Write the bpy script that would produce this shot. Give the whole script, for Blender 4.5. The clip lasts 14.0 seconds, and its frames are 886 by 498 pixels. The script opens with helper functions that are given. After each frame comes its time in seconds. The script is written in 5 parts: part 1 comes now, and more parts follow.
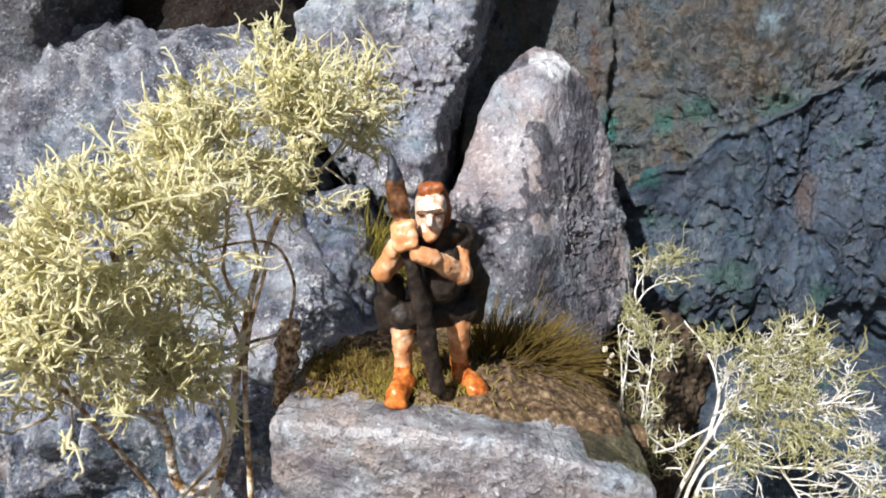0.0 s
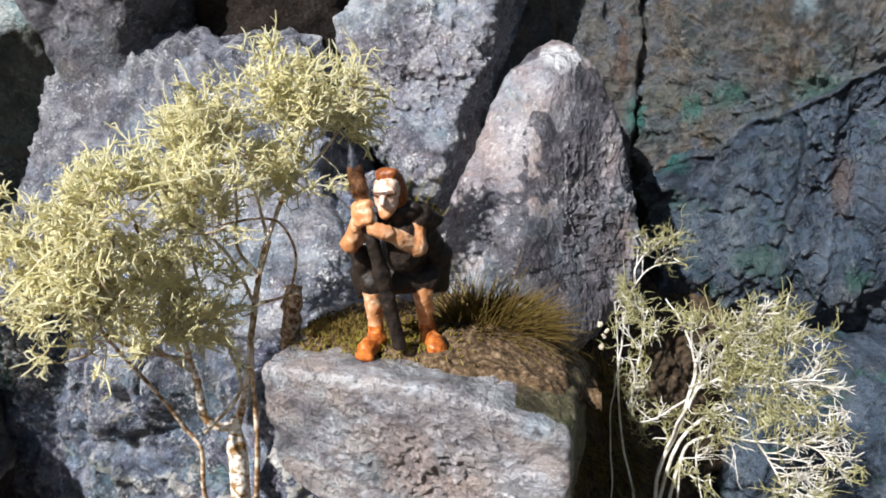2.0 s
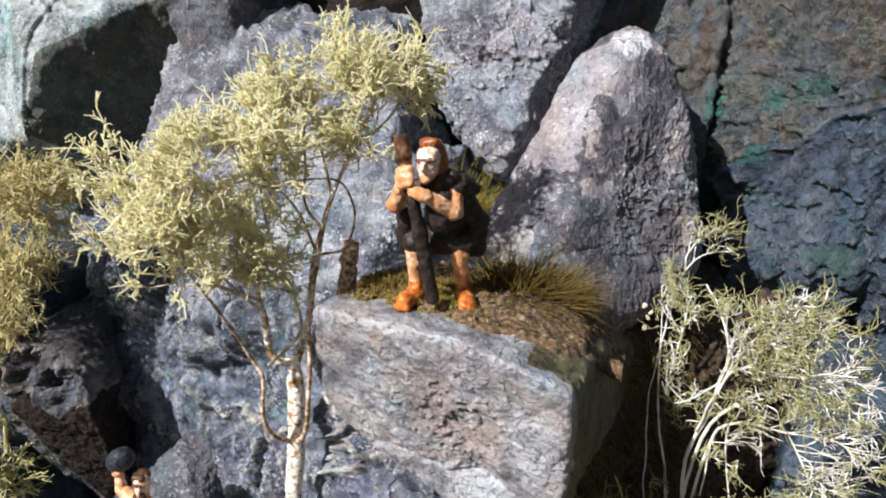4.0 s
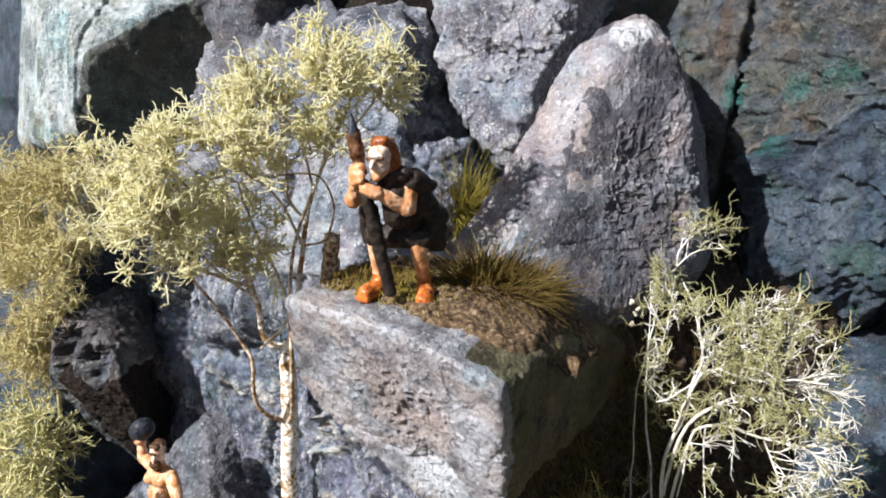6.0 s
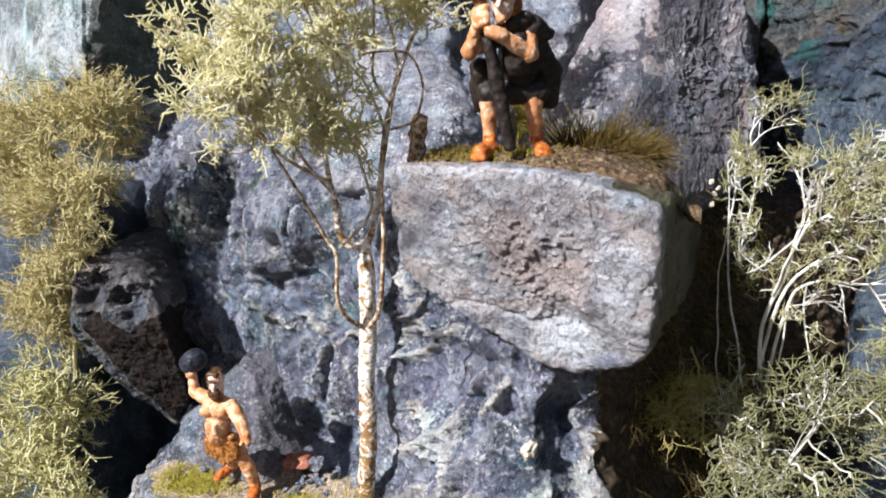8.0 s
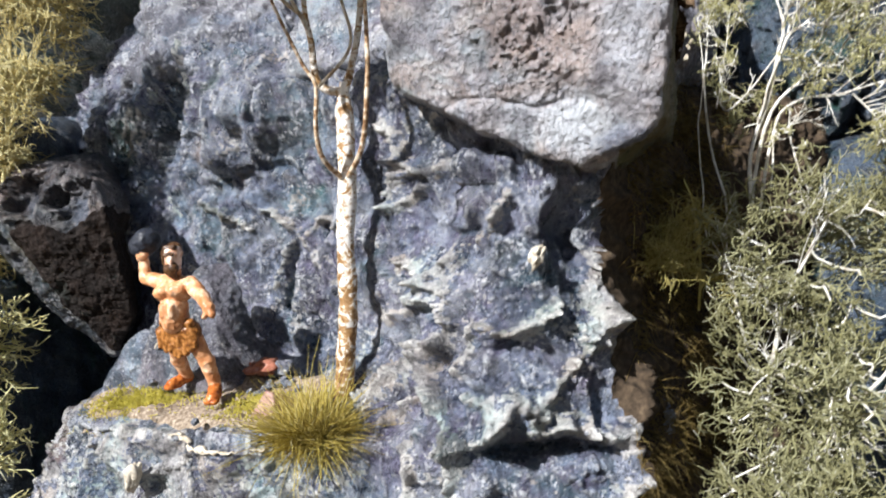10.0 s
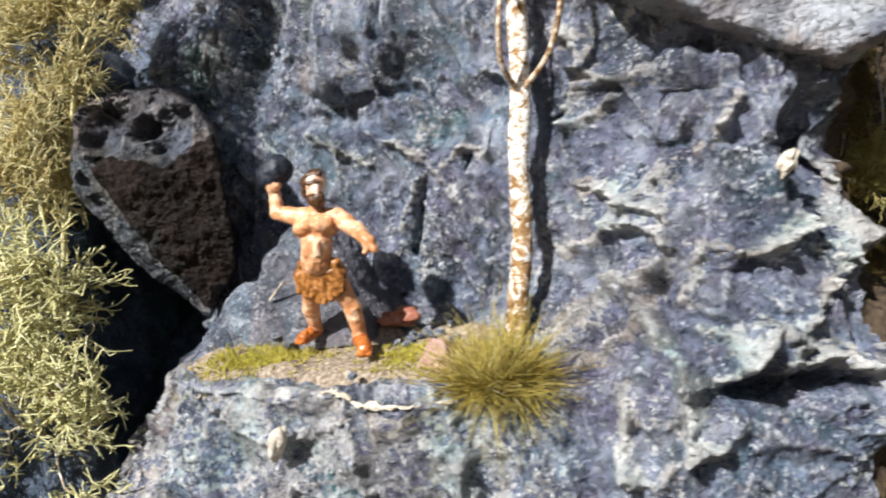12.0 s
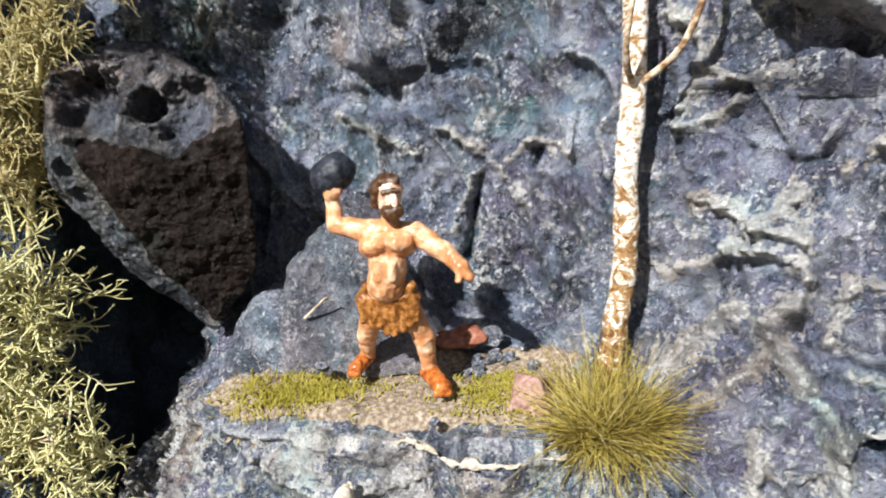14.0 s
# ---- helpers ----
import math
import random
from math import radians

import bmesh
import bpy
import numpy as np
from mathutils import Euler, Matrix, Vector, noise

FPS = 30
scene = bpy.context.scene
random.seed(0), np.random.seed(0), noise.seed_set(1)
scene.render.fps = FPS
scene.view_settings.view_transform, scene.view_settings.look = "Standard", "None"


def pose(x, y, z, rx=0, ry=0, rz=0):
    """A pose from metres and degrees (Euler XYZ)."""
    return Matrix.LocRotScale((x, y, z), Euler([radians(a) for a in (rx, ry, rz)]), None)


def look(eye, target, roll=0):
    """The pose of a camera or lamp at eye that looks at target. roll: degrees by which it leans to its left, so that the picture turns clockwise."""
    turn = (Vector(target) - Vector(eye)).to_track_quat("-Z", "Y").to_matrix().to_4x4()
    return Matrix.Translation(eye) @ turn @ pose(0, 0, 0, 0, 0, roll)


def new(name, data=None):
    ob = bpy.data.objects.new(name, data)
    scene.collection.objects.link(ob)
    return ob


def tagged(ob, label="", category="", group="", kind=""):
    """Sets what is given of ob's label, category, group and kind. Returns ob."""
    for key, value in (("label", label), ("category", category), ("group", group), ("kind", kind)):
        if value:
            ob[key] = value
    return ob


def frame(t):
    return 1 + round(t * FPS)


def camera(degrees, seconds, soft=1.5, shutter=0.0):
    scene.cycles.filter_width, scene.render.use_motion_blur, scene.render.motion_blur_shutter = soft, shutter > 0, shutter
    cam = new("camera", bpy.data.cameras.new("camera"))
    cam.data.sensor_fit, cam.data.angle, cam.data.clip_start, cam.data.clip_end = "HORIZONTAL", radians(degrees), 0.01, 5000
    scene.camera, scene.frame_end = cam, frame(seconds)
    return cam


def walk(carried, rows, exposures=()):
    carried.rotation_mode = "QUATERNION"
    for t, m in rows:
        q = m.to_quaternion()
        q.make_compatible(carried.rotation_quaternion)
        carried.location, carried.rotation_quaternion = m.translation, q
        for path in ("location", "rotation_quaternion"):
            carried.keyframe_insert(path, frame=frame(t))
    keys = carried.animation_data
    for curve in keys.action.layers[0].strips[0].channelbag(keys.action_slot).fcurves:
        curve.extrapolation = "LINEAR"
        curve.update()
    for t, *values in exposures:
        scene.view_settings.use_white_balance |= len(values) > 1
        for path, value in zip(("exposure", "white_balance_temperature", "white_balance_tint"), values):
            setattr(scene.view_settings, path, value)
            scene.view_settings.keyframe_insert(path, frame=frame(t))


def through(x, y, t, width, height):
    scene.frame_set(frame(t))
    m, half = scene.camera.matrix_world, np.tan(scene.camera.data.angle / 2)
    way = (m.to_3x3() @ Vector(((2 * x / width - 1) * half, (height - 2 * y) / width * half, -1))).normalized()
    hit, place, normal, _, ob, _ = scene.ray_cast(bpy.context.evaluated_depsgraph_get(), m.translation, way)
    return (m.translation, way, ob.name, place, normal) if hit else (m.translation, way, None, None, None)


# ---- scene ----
cam = camera(65.67, 14.0, soft=1.8, shutter=0.5)
# seconds, place in metres, turn in degrees
ROWS = [
    (0.0, -0.00151, 0.00198, 0.17019, 81.05, 0.08, -1.14),
    (0.5, 0.00031, 0.00087, 0.16923, 80.19, 0.75, 0.62),
    (1.0, 0.00289, -0.00214, 0.17266, 80.56, 1.06, 3.09),
    (1.5, 0.01078, -0.00594, 0.17011, 80.35, 0.68, 6.02),
    (2.0, 0.01629, -0.00828, 0.17064, 80.02, 0.83, 8.19),
    (2.5, 0.01852, -0.00959, 0.17000, 79.91, 0.30, 10.00),
    (3.0, 0.02017, -0.01210, 0.17082, 79.57, -0.19, 12.98),
    (3.5, 0.02110, -0.01608, 0.17064, 79.06, -0.81, 15.57),
    (4.0, 0.02703, -0.01410, 0.16979, 78.51, -1.94, 17.91),
    (4.2, 0.02884, -0.01279, 0.16869, 78.58, -2.02, 18.39),
    (6.3, 0.04556, -0.00918, 0.17251, 76.86, -1.09, 25.97),
    (6.5, 0.04396, -0.00908, 0.17049, 76.80, -0.93, 25.42),
    (7.0, 0.03666, -0.01573, 0.16224, 77.73, -0.55, 23.78),
    (7.5, 0.02681, -0.02077, 0.15315, 78.47, 0.02, 21.21),
    (7.7, 0.02433, -0.02094, 0.15155, 78.72, 0.28, 20.42),
    (9.8, 0.01288, -0.02350, 0.10936, 87.70, 1.02, 13.40),
    (10.0, 0.01053, -0.02231, 0.10648, 87.62, 1.70, 12.62),
    (10.5, 0.00395, -0.01973, 0.10330, 87.28, 2.48, 11.60),
    (11.0, -0.00355, -0.01882, 0.10233, 87.34, 2.58, 11.25),
    (11.5, -0.01040, -0.01524, 0.10071, 87.25, 2.39, 9.92),
    (12.0, -0.02595, -0.01541, 0.09809, 86.46, 2.81, 8.20),
    (12.5, -0.03533, -0.01280, 0.09843, 86.09, 2.41, 6.85),
    (13.0, -0.04210, -0.01083, 0.10211, 84.35, 1.28, 5.30),
    (13.5, -0.04416, -0.00696, 0.10661, 83.00, 1.14, 3.47),
    (14.0, -0.05105, -0.00066, 0.10814, 80.75, 1.19, -0.12),
]
walk(cam, [(t, pose(x, y, z, rx, ry, rz)) for t, x, y, z, rx, ry, rz in ROWS], [(0.0, 0.76, 6400, 11), (2.0, 0.65, 6420, 11), (4.0, 0.7, 6400, 11), (6.5, 0.84, 6350, 11), (7.7, 0.77, 6200, 13), (10.0, 0.86, 6250, 11), (11.5, 0.84, 6250, 10), (12.5, 0.72, 6400, 11), (14.0, 0.7, 6400, 10)])

# ---------------------------------------------------------------- light
SUN_AZ, SUN_EL = -122.0, 36.0
world = bpy.data.worlds.new("sky")
scene.world = world
world.use_nodes = True
wn = world.node_tree
sky = wn.nodes.new("ShaderNodeTexSky")
sky.sky_type, sky.sun_disc = "NISHITA", False
sky.sun_elevation, sky.sun_rotation = radians(SUN_EL), radians(90.0 - SUN_AZ)
wn.nodes["Background"].inputs["Strength"].default_value = 0.04
wn.links.new(sky.outputs[0], wn.nodes["Background"].inputs["Color"])
sun_data = bpy.data.lights.new("sun", "SUN")
sun_data.energy, sun_data.angle, sun_data.color = 5.0, radians(0.8), (1.0, 0.985, 0.97)
sun = new("sun", sun_data)
sun_from = Vector((math.cos(radians(SUN_EL)) * math.cos(radians(SUN_AZ)), math.cos(radians(SUN_EL)) * math.sin(radians(SUN_AZ)), math.sin(radians(SUN_EL))))
sun.matrix_world = look(sun_from * 2.0, (0, 0, 0))

# ---------------------------------------------------------------- noise, in millimetres
MM = 0.001


def lattice(i, j, k, seed):
    h = (i.astype(np.uint32) * np.uint32(374761393)) ^ (j.astype(np.uint32) * np.uint32(668265263)) ^ (k.astype(np.uint32) * np.uint32(2147483647)) ^ np.uint32(seed * 974711 + 12345)
    h = (h ^ (h >> np.uint32(13))) * np.uint32(1274126177)
    h = (h ^ (h >> np.uint32(15))) * np.uint32(2246822519)
    return (h ^ (h >> np.uint32(16))).astype(np.float64) / 2147483648.0 - 1.0


def value_noise(p, size, seed=0):
    q = np.asarray(p) / size + 1000.5
    c = np.floor(q).astype(np.int64)
    f = q - c
    f = f * f * f * (f * (f * 6 - 15) + 10)
    out = 0.0
    for a in (0, 1):
        for b in (0, 1):
            for d in (0, 1):
                w = (f[:, 0] if a else 1 - f[:, 0]) * (f[:, 1] if b else 1 - f[:, 1]) * (f[:, 2] if d else 1 - f[:, 2])
                out = out + w * lattice(c[:, 0] + a, c[:, 1] + b, c[:, 2] + d, seed)
    return out


def fbm(p, size, octaves=4, seed=0, gain=0.5):
    total, amp, norm = 0.0, 1.0, 0.0
    for o in range(octaves):
        total = total + amp * value_noise(p, size / 2.03 ** o, seed + 17 * o)
        norm += amp
        amp *= gain
    return total / norm * 1.6


def ridges(p, size, octaves=3, seed=0, warp=0.0, sharp=2.0):
    """Narrow worm-like crests, 0 to 1."""
    p = np.asarray(p, float)
    if warp:
        p = p + warp * np.stack([fbm(p, size * 1.3, 2, seed + 5 + n) for n in range(3)], -1)
    total, amp, norm = 0.0, 1.0, 0.0
    for o in range(octaves):
        total = total + amp * (1 - np.abs(value_noise(p, size / 2.0 ** o, seed + 31 * o)) * 1.5).clip(0, 1) ** sharp
        norm += amp
        amp *= 0.5
    return total / norm


# ---------------------------------------------------------------- mesh makers, in millimetres
def mesh_object(name, verts, faces, material, origin=(0, 0, 0), smooth=True, slots=None):
    """One mesh object; verts and origin in millimetres of the world. slots: the material of each face, where there are several."""
    me = bpy.data.meshes.new(name)
    v = (np.asarray(verts, float) - np.asarray(origin, float)) * MM
    f = np.asarray(faces, np.int32)
    n, k = f.shape
    me.vertices.add(len(v))
    me.vertices.foreach_set("co", v.ravel())
    me.loops.add(n * k)
    me.loops.foreach_set("vertex_index", f.ravel())
    me.polygons.add(n)
    me.polygons.foreach_set("loop_start", np.arange(n, dtype=np.int32) * k)
    for m in material if isinstance(material, (list, tuple)) else (material,):
        me.materials.append(m)
    if slots is not None:
        me.polygons.foreach_set("material_index", np.asarray(slots, np.int32))
    me.polygons.foreach_set("use_smooth", np.full(n, smooth))
    me.update(calc_edges=True)
    me.validate()
    ob = new(name, me)
    ob.location = np.asarray(origin, float) * MM
    return ob


def empty_thing(name, origin):
    ob = new(name)
    ob.empty_display_size = 0.004
    ob.location = np.asarray(origin, float) * MM
    return ob


def part(name, verts, faces, material, parent, label="", slots=None):
    """A mesh under a thing or under a part, its vertices given in millimetres of the world."""
    home = np.array(parent.location, float)
    top = parent
    while top.parent:
        top = top.parent
        home = home + np.array(top.location, float)
    ob = mesh_object(name, verts, faces, material, home / MM, slots=slots)
    ob.parent, ob.location = parent, (0, 0, 0)
    return tagged(ob, label)


def tubes(lines, radii, sides=3):
    """Tubes along lines (n, k, 3) with radii (n, k)."""
    lines, radii = np.asarray(lines, float), np.asarray(radii, float)
    n, k, _ = lines.shape
    tang = np.gradient(lines, axis=1)
    tang /= np.linalg.norm(tang, axis=2, keepdims=True) + 1e-9
    ref = np.where(np.abs(tang.mean(1)[:, 2:]) > 0.8, [[1.0, 0.13, 0.0]], [[0.1, 0.0, 1.0]])
    side = np.cross(tang, ref[:, None])
    side /= np.linalg.norm(side, axis=2, keepdims=True) + 1e-9
    other = np.cross(side, tang)
    a = np.arange(sides) * 2 * np.pi / sides
    ring = side[:, :, None] * np.cos(a)[None, None, :, None] + other[:, :, None] * np.sin(a)[None, None, :, None]
    verts = (lines[:, :, None] + radii[:, :, None, None] * ring).reshape(-1, 3)
    base = (np.arange(n) * k * sides)[:, None, None]
    i = np.arange(k - 1)[None, :, None] * sides
    s = np.arange(sides)[None, None, :]
    t = (s + 1) % sides
    faces = np.stack([base + i + s, base + i + t, base + i + sides + t, base + i + sides + s], -1).reshape(-1, 4)
    return verts, faces


def spline(points, count):
    """A smooth line through a few points."""
    p = np.asarray(points, float)
    p = np.concatenate([[2 * p[0] - p[1]], p, [2 * p[-1] - p[-2]]])
    out = []
    for u in np.linspace(0, len(p) - 3 - 1e-6, count):
        i, f = int(u), u - int(u)
        a, b, c, d = p[i:i + 4]
        out.append(0.5 * (2 * b + (c - a) * f + (2 * a - 5 * b + 4 * c - d) * f ** 2 + (3 * b - a - 3 * c + d) * f ** 3))
    return np.array(out)


def joined(pieces):
    verts, faces, at = [], [], 0
    for v, f in pieces:
        verts.append(v)
        faces.append(np.asarray(f) + at)
        at += len(v)
    return np.concatenate(verts), np.concatenate(faces)


def facing(az, el):
    az, el = radians(az), radians(el)
    return np.array([math.cos(el) * math.cos(az), math.cos(el) * math.sin(az), math.sin(el)])


SPHERES = {}


def sphere(level):
    if level not in SPHERES:
        bm = bmesh.new()
        bmesh.ops.create_icosphere(bm, subdivisions=level, radius=1.0)
        SPHERES[level] = (np.array([v.co[:] for v in bm.verts]), np.array([[v.index for v in f.verts] for f in bm.faces]))
        bm.free()
    return SPHERES[level]


def rock_shape(centre, planes, level=6, hard=12.0, seed=1, rough=(2.0, 0.9, 0.35), size=14.0, ridge=0.0, extra=None, cracks=0.7):
    """A boulder: the rounded solid between planes (azimuth, elevation of the outward side, and a point on it), then weathered."""
    d, faces = sphere(level)
    c = np.asarray(centre, float)
    total = 0.0
    for az, el, x, y, z in planes:
        n = facing(az, el)
        total = total + np.maximum(d @ n / max(n @ (np.array([x, y, z]) - c), 0.5), 0) ** hard
    r = total ** (-1 / hard)
    p = c + d * r[:, None]
    push = rough[0] * fbm(p, size, 3, seed) + rough[1] * fbm(p, size * 0.3, 3, seed + 3) + rough[2] * fbm(p, size * 0.09, 2, seed + 9)
    crack = ridges(p, size * 1.6, 1, seed + 40, warp=2.0, sharp=9.0)
    push = push - cracks * rough[1] * crack
    if ridge:
        push = push + ridge * (ridges(p, size * 0.45, 2, seed + 60, warp=2.5, sharp=3.0) - 0.4)
    moved = p + d * push[:, None]
    if extra:
        more = extra(p)
        moved = moved + (more if more.ndim == 2 else d * more[:, None])
    return moved, faces


# ---------------------------------------------------------------- materials
def material(name, rough=0.8):
    m = bpy.data.materials.new(name)
    m.use_nodes = True
    nt = m.node_tree
    bsdf = nt.nodes["Principled BSDF"]
    bsdf.inputs["Roughness"].default_value = rough
    bsdf.inputs["Specular IOR Level"].default_value = 0.3
    coord = nt.nodes.new("ShaderNodeTexCoord").outputs["Object"]
    return m, nt, bsdf, coord


def noise_node(nt, coord, size, detail=6.0, rough=0.6, distort=0.0):
    """Noise with features of about size millimetres."""
    n = nt.nodes.new("ShaderNodeTexNoise")
    n.inputs["Scale"].default_value = 1.0 / (size * MM)
    n.inputs["Detail"].default_value, n.inputs["Roughness"].default_value, n.inputs["Distortion"].default_value = detail, rough, distort
    nt.links.new(coord, n.inputs["Vector"])
    return n.outputs["Fac"]


def ramp(nt, fac, stops):
    r = nt.nodes.new("ShaderNodeValToRGB")
    while len(r.color_ramp.elements) < len(stops):
        r.color_ramp.elements.new(0.5)
    for e, (at, colour) in zip(r.color_ramp.elements, stops):
        e.position = at
        e.color = (*colour, 1) if len(colour) == 3 else colour
    nt.links.new(fac, r.inputs["Fac"])
    return r.outputs["Color"]


def grey(v):
    return (v, v, v)


def mixed(nt, fac, a, b, how="MIX"):
    m = nt.nodes.new("ShaderNodeMix")
    m.data_type, m.blend_type = "RGBA", how
    for socket, value in ((m.inputs["Factor"], fac), (m.inputs["A"], a), (m.inputs["B"], b)):
        if isinstance(value, bpy.types.NodeSocket):
            nt.links.new(value, socket)
        else:
            socket.default_value = value if isinstance(value, (int, float)) else (*value, 1)
    return m.outputs["Result"]


def bumped(nt, bsdf, heights):
    """heights: (socket, strength, millimetres), coarse first."""
    last = None
    for h, strength, mm in heights:
        b = nt.nodes.new("ShaderNodeBump")
        b.inputs["Strength"].default_value, b.inputs["Distance"].default_value = strength, mm * MM
        nt.links.new(h, b.inputs["Height"])
        if last:
            nt.links.new(last, b.inputs["Normal"])
        last = b.outputs["Normal"]
    nt.links.new(last, bsdf.inputs["Normal"])


def rock_material(name, dark, mid, light, stain, stain_at=0.58, brush=(0.62, 0.62, 0.6), brush_amount=0.85, tint=(0.05, 0.17, 0.15), tint_amount=0.5, rough=0.36, grain=0.6, relief=1.0, tint_at=0.58, tint_size=7.3, glint_amount=0.32, hues=1.0, wash=0.0, patches=(), gloss=0.45, spots=(), crisp=0.0):
    """Painted stone: washes of dark and mid colour, patches of stain and of verdigris, and pale paint dragged over the raised grain."""
    m, nt, bsdf, co = material(name, rough)
    bsdf.inputs["Specular IOR Level"].default_value = gloss
    big, small, fine = noise_node(nt, co, 16, 5, 0.6, 0.4), noise_node(nt, co, 3.0, 8, 0.68, 0.3), noise_node(nt, co, grain, 4, 0.7)
    colour = ramp(nt, small, [(0.34, dark), (0.49, mid), (0.7, light)])
    colour = mixed(nt, ramp(nt, big, [(0.45, grey(0.0)), (0.62, grey(0.5))]), colour, light)
    shade = noise_node(nt, co, 9, 4, 0.55, 0.6)
    colour = mixed(nt, ramp(nt, shade, [(0.36, grey(0.75)), (0.52, grey(0.0))]), colour, dark)
    patch = noise_node(nt, co, 11, 4, 0.6, 0.8)
    colour = mixed(nt, ramp(nt, patch, [(stain_at - 0.06, grey(0.0)), (stain_at + 0.08, grey(0.75))]), colour, stain)
    green = noise_node(nt, co, tint_size, 4, 0.6, 1.0)
    colour = mixed(nt, ramp(nt, green, [(tint_at, grey(0.0)), (tint_at + 0.16, grey(tint_amount))]), colour, tint)
    hue = noise_node(nt, co, 19, 4, 0.6, 0.7)
    colour = mixed(nt, ramp(nt, hue, [(0.36, grey(0.8 * hues)), (0.5, grey(0.0))]), colour, (0.78, 1.12, 1.12), "MULTIPLY")
    colour = mixed(nt, ramp(nt, hue, [(0.5, grey(0.0)), (0.64, grey(0.8 * hues))]), colour, (1.1, 0.99, 0.93), "MULTIPLY")
    for paint, size, at, amount in patches:
        colour = mixed(nt, ramp(nt, noise_node(nt, co, size, 5, 0.62, 0.9), [(at - 0.03, grey(0.0)), (at + 0.07, grey(amount))]), colour, paint)
    if spots:
        place = nt.nodes.new("ShaderNodeNewGeometry").outputs["Position"]
        fray = noise_node(nt, co, 4.0, 5, 0.65, 0.6)
    for paint, at, radii, amount in spots:
        off = nt.nodes.new("ShaderNodeVectorMath")
        off.operation = "SUBTRACT"
        nt.links.new(place, off.inputs[0])
        off.inputs[1].default_value = [c * MM for c in at]
        scaled = nt.nodes.new("ShaderNodeVectorMath")
        scaled.operation = "MULTIPLY"
        nt.links.new(off.outputs[0], scaled.inputs[0])
        scaled.inputs[1].default_value = [0.5 / (r * MM) for r in radii]
        far = nt.nodes.new("ShaderNodeVectorMath")
        far.operation = "LENGTH"
        nt.links.new(scaled.outputs[0], far.inputs[0])
        edge = nt.nodes.new("ShaderNodeMath")
        nt.links.new(far.outputs["Value"], edge.inputs[0])
        nt.links.new(fray, edge.inputs[1])
        colour = mixed(nt, ramp(nt, edge.outputs[0], [(0.72, grey(amount)), (1.0, grey(0.0))]), colour, paint)
    pit = ramp(nt, noise_node(nt, co, grain * 1.7, 3, 0.6), [(0.33, grey(0.85)), (0.47, grey(0.0))])
    colour = mixed(nt, pit, colour, dark)
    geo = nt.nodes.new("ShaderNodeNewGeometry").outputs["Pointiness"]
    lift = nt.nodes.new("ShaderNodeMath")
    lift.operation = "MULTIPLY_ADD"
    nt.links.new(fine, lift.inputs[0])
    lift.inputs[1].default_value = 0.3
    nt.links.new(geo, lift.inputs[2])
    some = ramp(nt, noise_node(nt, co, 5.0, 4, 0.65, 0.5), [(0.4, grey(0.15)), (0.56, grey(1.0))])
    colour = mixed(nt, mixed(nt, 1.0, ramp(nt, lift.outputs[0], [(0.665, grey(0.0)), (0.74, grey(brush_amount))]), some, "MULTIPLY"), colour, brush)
    if wash:
        colour = mixed(nt, ramp(nt, noise_node(nt, co, 9, 6, 0.62, 1.2), [(0.5, grey(0.0)), (0.66, grey(wash))]), colour, brush)
    # pale speckle: dry-brushed grain, and glints of the glossy grain painted in
    glint_tone = tuple(min(1.0, 1.7 * c + 0.03) for c in light)
    grit = noise_node(nt, co, grain * 0.62, 2, 0.6)
    area = ramp(nt, noise_node(nt, co, 6.0, 3, 0.6, 0.5), [(0.42, grey(0.0)), (0.58, grey(glint_amount))])
    colour = mixed(nt, mixed(nt, 1.0, ramp(nt, grit, [(0.55, grey(0.0)), (0.63, grey(1.0))]), area, "MULTIPLY"), colour, glint_tone)
    # dark specks in the colour stand in for shade of the finest relief
    if crisp:
        speck = ramp(nt, noise_node(nt, co, 0.9, 5, 0.75, 0.4), [(0.4, grey(crisp)), (0.52, grey(0.0))])
        colour = mixed(nt, speck, colour, tuple(0.6 * c for c in dark))
    dab = nt.nodes.new("ShaderNodeMath")
    dab.operation = "MULTIPLY_ADD"
    nt.links.new(noise_node(nt, co, 5.0, 3, 0.6), dab.inputs[0])
    dab.inputs[1].default_value = 0.5
    nt.links.new(fine, dab.inputs[2])
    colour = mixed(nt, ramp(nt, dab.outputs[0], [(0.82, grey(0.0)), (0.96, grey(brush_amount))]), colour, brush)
    nt.links.new(colour, bsdf.inputs["Base Color"])
    nt.links.new(ramp(nt, small, [(0.3, grey(rough - 0.1)), (0.7, grey(rough + 0.2))]), bsdf.inputs["Roughness"])
    bumped(nt, bsdf, [(noise_node(nt, co, 4.5, 3, 0.5, 0.8), 0.95, 1.5 * relief), (small, 0.95, 1.2 * relief), (fine, 1.0, (0.5 + 0.5 * crisp) * relief), (grit, 0.8, (0.25 + 0.35 * crisp) * relief)])
    return m


def plain_material(name, stops, size=1.5, rough=0.6, bump=0.1, second=None, wash=None):
    m, nt, bsdf, co = material(name, rough)
    n = noise_node(nt, co, size, 5, 0.6)
    colour = ramp(nt, n, stops)
    if second:
        colour = mixed(nt, ramp(nt, noise_node(nt, co, size * 4, 3, 0.5), [(0.5, grey(0.0)), (0.65, grey(0.8))]), colour, second)
    if wash:
        hollow = nt.nodes.new("ShaderNodeNewGeometry").outputs["Pointiness"]
        colour = mixed(nt, ramp(nt, hollow, [(0.44, grey(0.9)), (0.5, grey(0.0))]), colour, wash)
    nt.links.new(colour, bsdf.inputs["Base Color"])
    if bump:
        bumped(nt, bsdf, [(n, 0.7, bump)])
    return m


